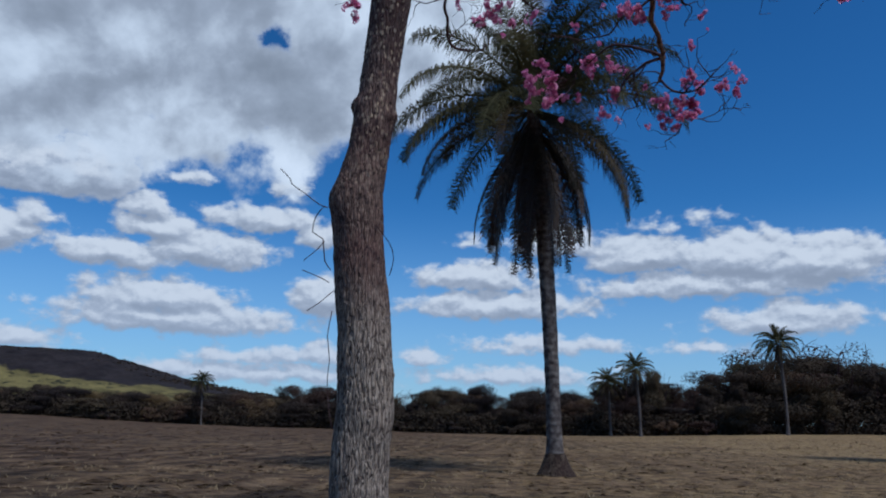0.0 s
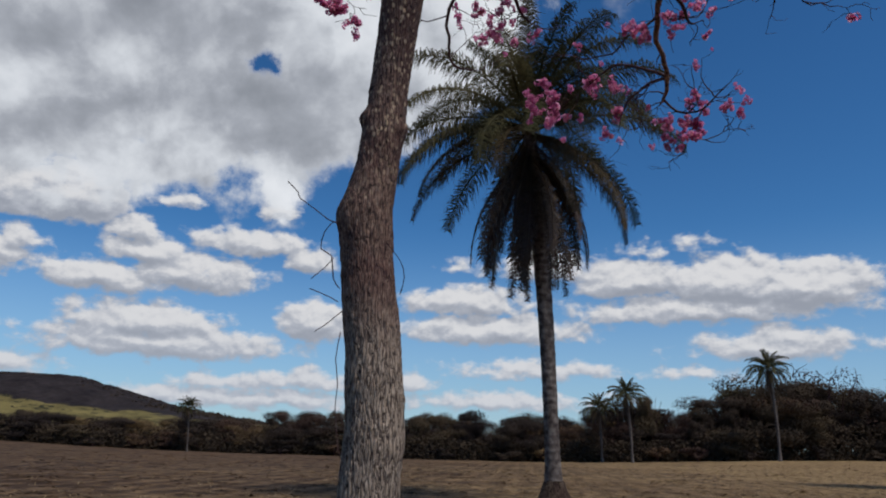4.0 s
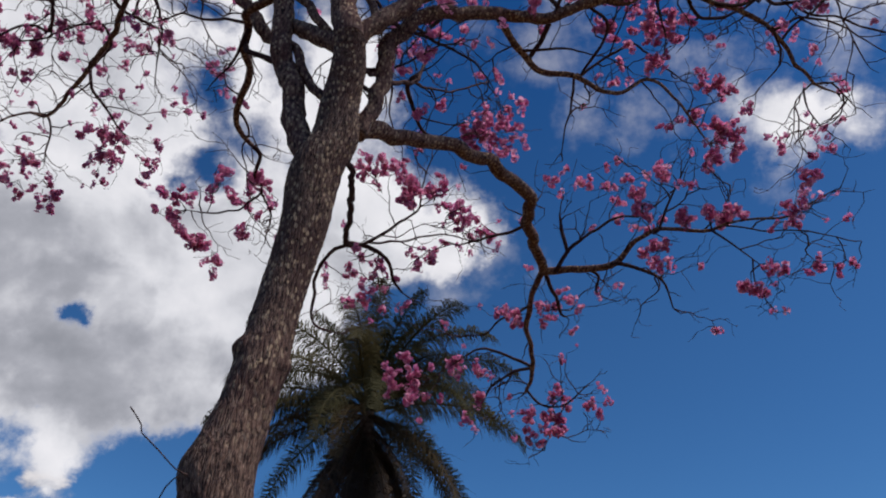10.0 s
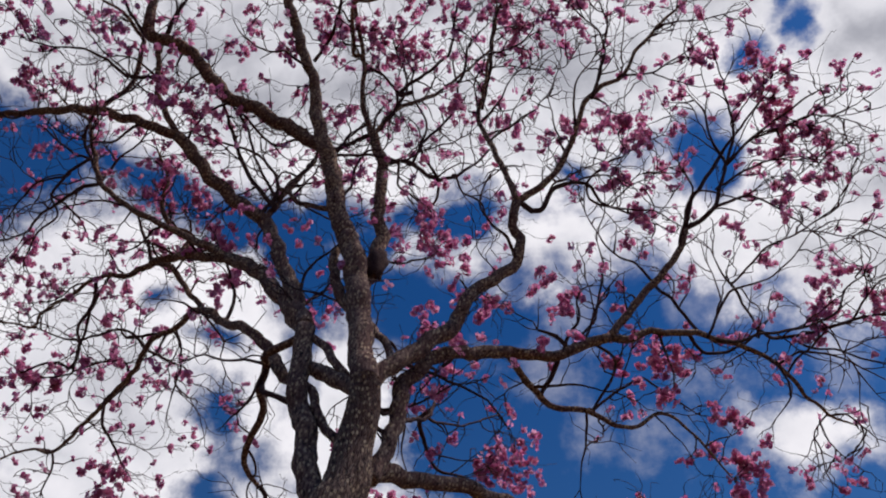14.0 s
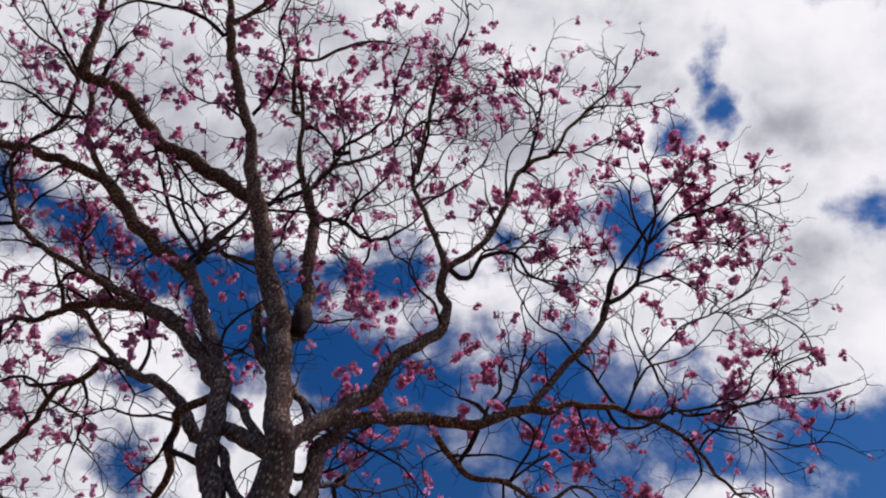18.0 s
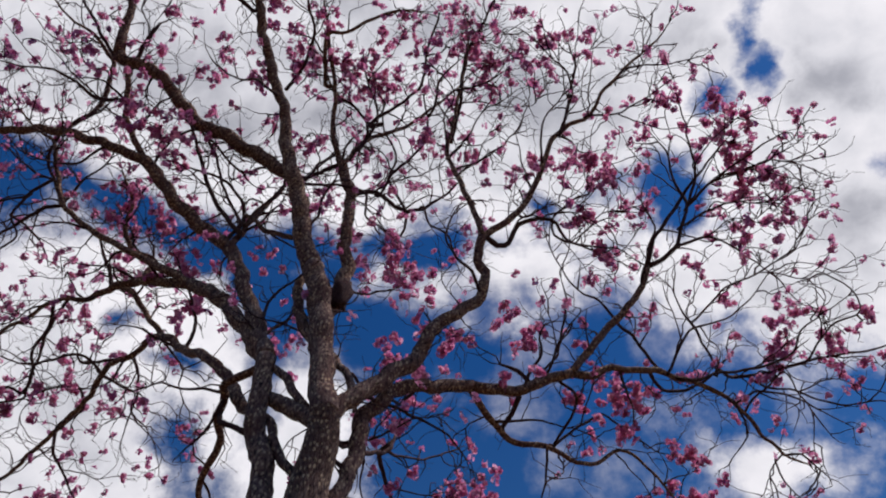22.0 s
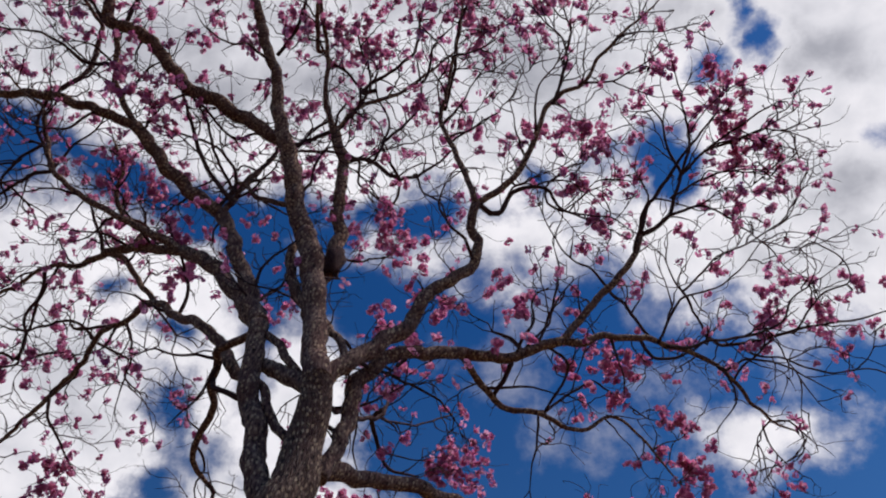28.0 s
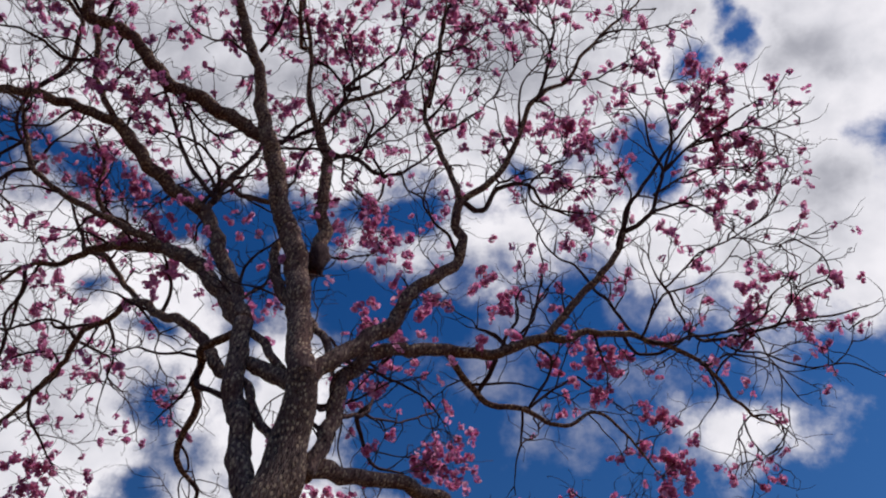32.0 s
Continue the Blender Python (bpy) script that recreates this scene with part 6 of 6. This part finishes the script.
KINDS = [wood_tree(1, 10, 6.5, 22, 800), wood_tree(2, 10, 5.0, 18, 800), wood_tree(3, 10, 8.0, 26, 800), wood_tree(4, 10, 5.5, 12, 190, True, DRY_WOODS), wood_tree(5, 10, 7.0, 24, 650, False, DRY_WOODS)]
WOOD_LABELS = ["dark broadleaf tree in the woods", "narrow dark tree in the woods", "wide dark tree in the woods", "thin-leaved tree with bare branches in the woods", "brownish dry-season tree in the woods"]
EDGE = [(-130, 7.0), (-100, 6.7), (-82, 6.3), (-65, 6.0), (-48, 7.0), (-36, 7.0), (-16, 8.2), (-5, 8.7), (11, 8.9), (24, 9.4), (31, 9.5), (38, 11.6), (47, 14.4), (54, 14.8), (62, 13.8), (75, 13.8), (110, 14.5), (150, 14)]


def make_woods():
    r = random.Random(21)
    for row, (y0, gap) in enumerate(((137.5, 4.2), (144, 4.6), (152, 5.2))):
        x = -135.0 if row else -132.0
        while x < 150:
            kind = r.choices((0, 1, 2, 3, 4), (5, 3, 4, 2 if row else 1, 3))[0]
            y = y0 + r.uniform(-2.5, 2.5)
            floor = ground_height(x, y)
            top = (np.interp(x, [e[0] for e in EDGE], [e[1] for e in EDGE]) - floor) * (1.0 if row else 0.85) * (0.8 if kind == 3 else 1.0)
            s = top / 10 * r.uniform(0.55, 1.16)
            ob = thing("woodland_tree", WOOD_LABELS[kind], "tree", (x, y, floor - 0.3), "woods behind the field")
            wide = max(s, 0.7) * r.uniform(0.75, 1.2)
            m = pose(0, 0, 0, 0, 0, r.uniform(0, 360)) @ Matrix.Diagonal((wide, wide, s, 1))
            trunk, crown = KINDS[kind]
            part("trunk", trunk, ob, "", m)
            part("crown", crown, ob, "", m)
            x += gap * r.uniform(0.6, 1.3)


make_woods()
for x, y, s, w in ((24.8, 138, 1.22, 0.72), (55.5, 139, 1.6, 1.7), (70, 137, 1.4, 1.4), (-30, 137, 0.8, 0.9)):
    ob = thing("woodland_tree", "tree with an open crown standing above the woods", "tree", (x, y, ground_height(x, y) - 0.3), "woods behind the field")
    for name, data in zip(("trunk", "crown"), KINDS[1 if x < 26 and x > 0 else 3]):
        part(name, data, ob, "", Matrix.Diagonal((w, w, s, 1)))


def make_undergrowth():
    r = random.Random(5)
    verts, faces = [], []
    for i in range(190000):
        x, y = r.uniform(-135, 150), 133 + r.random() ** 1.4 * 22
        top = (0.4 + 0.35 * noise.noise(Vector((x * 0.2, 0, 7)))) * np.interp(x, [e[0] for e in EDGE], [e[1] for e in EDGE])
        if i % 2:
            y, top = 133 + 6 * r.random(), 3.6 if i % 4 == 1 else 1.4
        p = Vector((x, y, ground_height(x, y) + top * r.random() ** 1.3))
        s = Vector((r.gauss(0, 1), r.gauss(0, 1), r.gauss(0, 0.6))).normalized() * r.uniform(0.1, 0.28)
        o = s.cross(Vector((r.gauss(0, 1), r.gauss(0, 1), r.gauss(0, 1)))).normalized() * r.uniform(0.1, 0.26)
        b = len(verts)
        verts.extend([p - s, p + o, p + s, p - o])
        faces.append((b, b + 1, b + 2, b + 3))
    ob = new("undergrowth", mesh_of("undergrowth", verts, faces, WOODS))
    tagged(ob, "dark tangled undergrowth along the edge of the woods", "undergrowth", kind="stuff")


make_undergrowth()


def make_edge_shrubs():
    """Low dry shrubs that stand in front of the woods."""
    r = random.Random(31)
    kinds = [wood_tree(40 + k, 3.0, 3.2, 9, 260, False, DRY_WOODS if k else WOODS) for k in range(2)]
    x = -120.0
    while x < 125:
        k = r.randrange(2)
        y = 133.5 + r.uniform(-1.5, 1.5)
        ob = thing("shrub", "low dry shrub at the edge of the field" if k else "low dark shrub at the edge of the field", "shrub", (x, y, ground_height(x, y) - 0.1), "shrubs along the woods")
        m = pose(0, 0, 0, 0, 0, r.uniform(0, 360)) @ Matrix.Diagonal((r.uniform(0.6, 1.2), r.uniform(0.6, 1.2), r.uniform(0.5, 1.0), 1))
        for name, data in zip(("stem", "crown"), kinds[k]):
            part(name, data, ob, "", m)
        x += r.uniform(4, 12)


make_edge_shrubs()


def make_straw():
    r = random.Random(8)
    verts, faces = [], []
    for _ in range(15000):
        y = 6 + 100 * r.random() ** 1.6
        x = r.uniform(-0.75, 0.75) * y + r.uniform(-3, 3)
        # tufts thicken eastward too, adding to the painted sunlit tone of the soil
        if noise.noise(Vector((x * 0.25, y * 0.6, 1))) < r.uniform(-0.5, 0.35) or r.random() > 0.45 + 0.02 * x:
            continue
        z = ground_height(x, y)
        for _ in range(4):
            a, tall = r.uniform(0, 6.3), r.uniform(0.03, 0.11)
            lean = Vector((math.cos(a), math.sin(a), 0)) * tall * r.uniform(0.8, 2.4)
            foot = Vector((x + r.gauss(0, 0.08), y + r.gauss(0, 0.08), z - 0.01))
            w = Vector((-math.sin(a), math.cos(a), 0)) * 0.014
            b = len(verts)
            verts.extend([foot - w, foot + w, foot + lean + Vector((0, 0, tall))])
            faces.append((b, b + 1, b + 2))
    ob = new("straw_stubble", mesh_of("straw", verts, faces, STRAW))
    tagged(ob, "pale dry straw stubble lying on the field", "straw", kind="stuff")


make_straw()


def make_clods():
    """Turned earth: low uneven lumps."""
    r = random.Random(17)
    verts, faces = [], []
    for _ in range(14000):
        y = 9 + 95 * r.random() ** 1.5
        x = r.uniform(-0.72, 0.72) * y + r.uniform(-3, 3)
        if noise.noise(Vector((x * 0.3 + y * 0.1, y * 0.35, 5))) < r.uniform(-0.4, 0.3):
            continue
        z, w, h = ground_height(x, y) - 0.02, r.uniform(0.08, 0.3) * (1 + y / 120), r.uniform(0.015, 0.055) * (1 + y / 150)
        b = len(verts)
        for k in range(6):
            a = k * math.pi / 3 + r.uniform(-0.3, 0.3)
            verts.append((x + math.cos(a) * w * r.uniform(0.7, 1.3), y + math.sin(a) * w * r.uniform(0.7, 1.3), z))
        verts.extend([(x + r.uniform(-0.4, 0.4) * w, y + r.uniform(-0.4, 0.4) * w, z + h), (x + r.uniform(-0.5, 0.5) * w, y + r.uniform(-0.5, 0.5) * w, z + h * 0.8)])
        for k in range(6):
            faces.append((b + k, b + (k + 1) % 6, b + 6 if k < 3 else b + 7))
        faces.extend([(b + 6, b + 3, b + 7), (b + 6, b + 7, b)])
    ob = new("soil_clods", mesh_of("clods", verts, faces, SOIL))
    tagged(ob, "turned brown earth lying in rough lumps", "soil", kind="stuff")


make_clods()
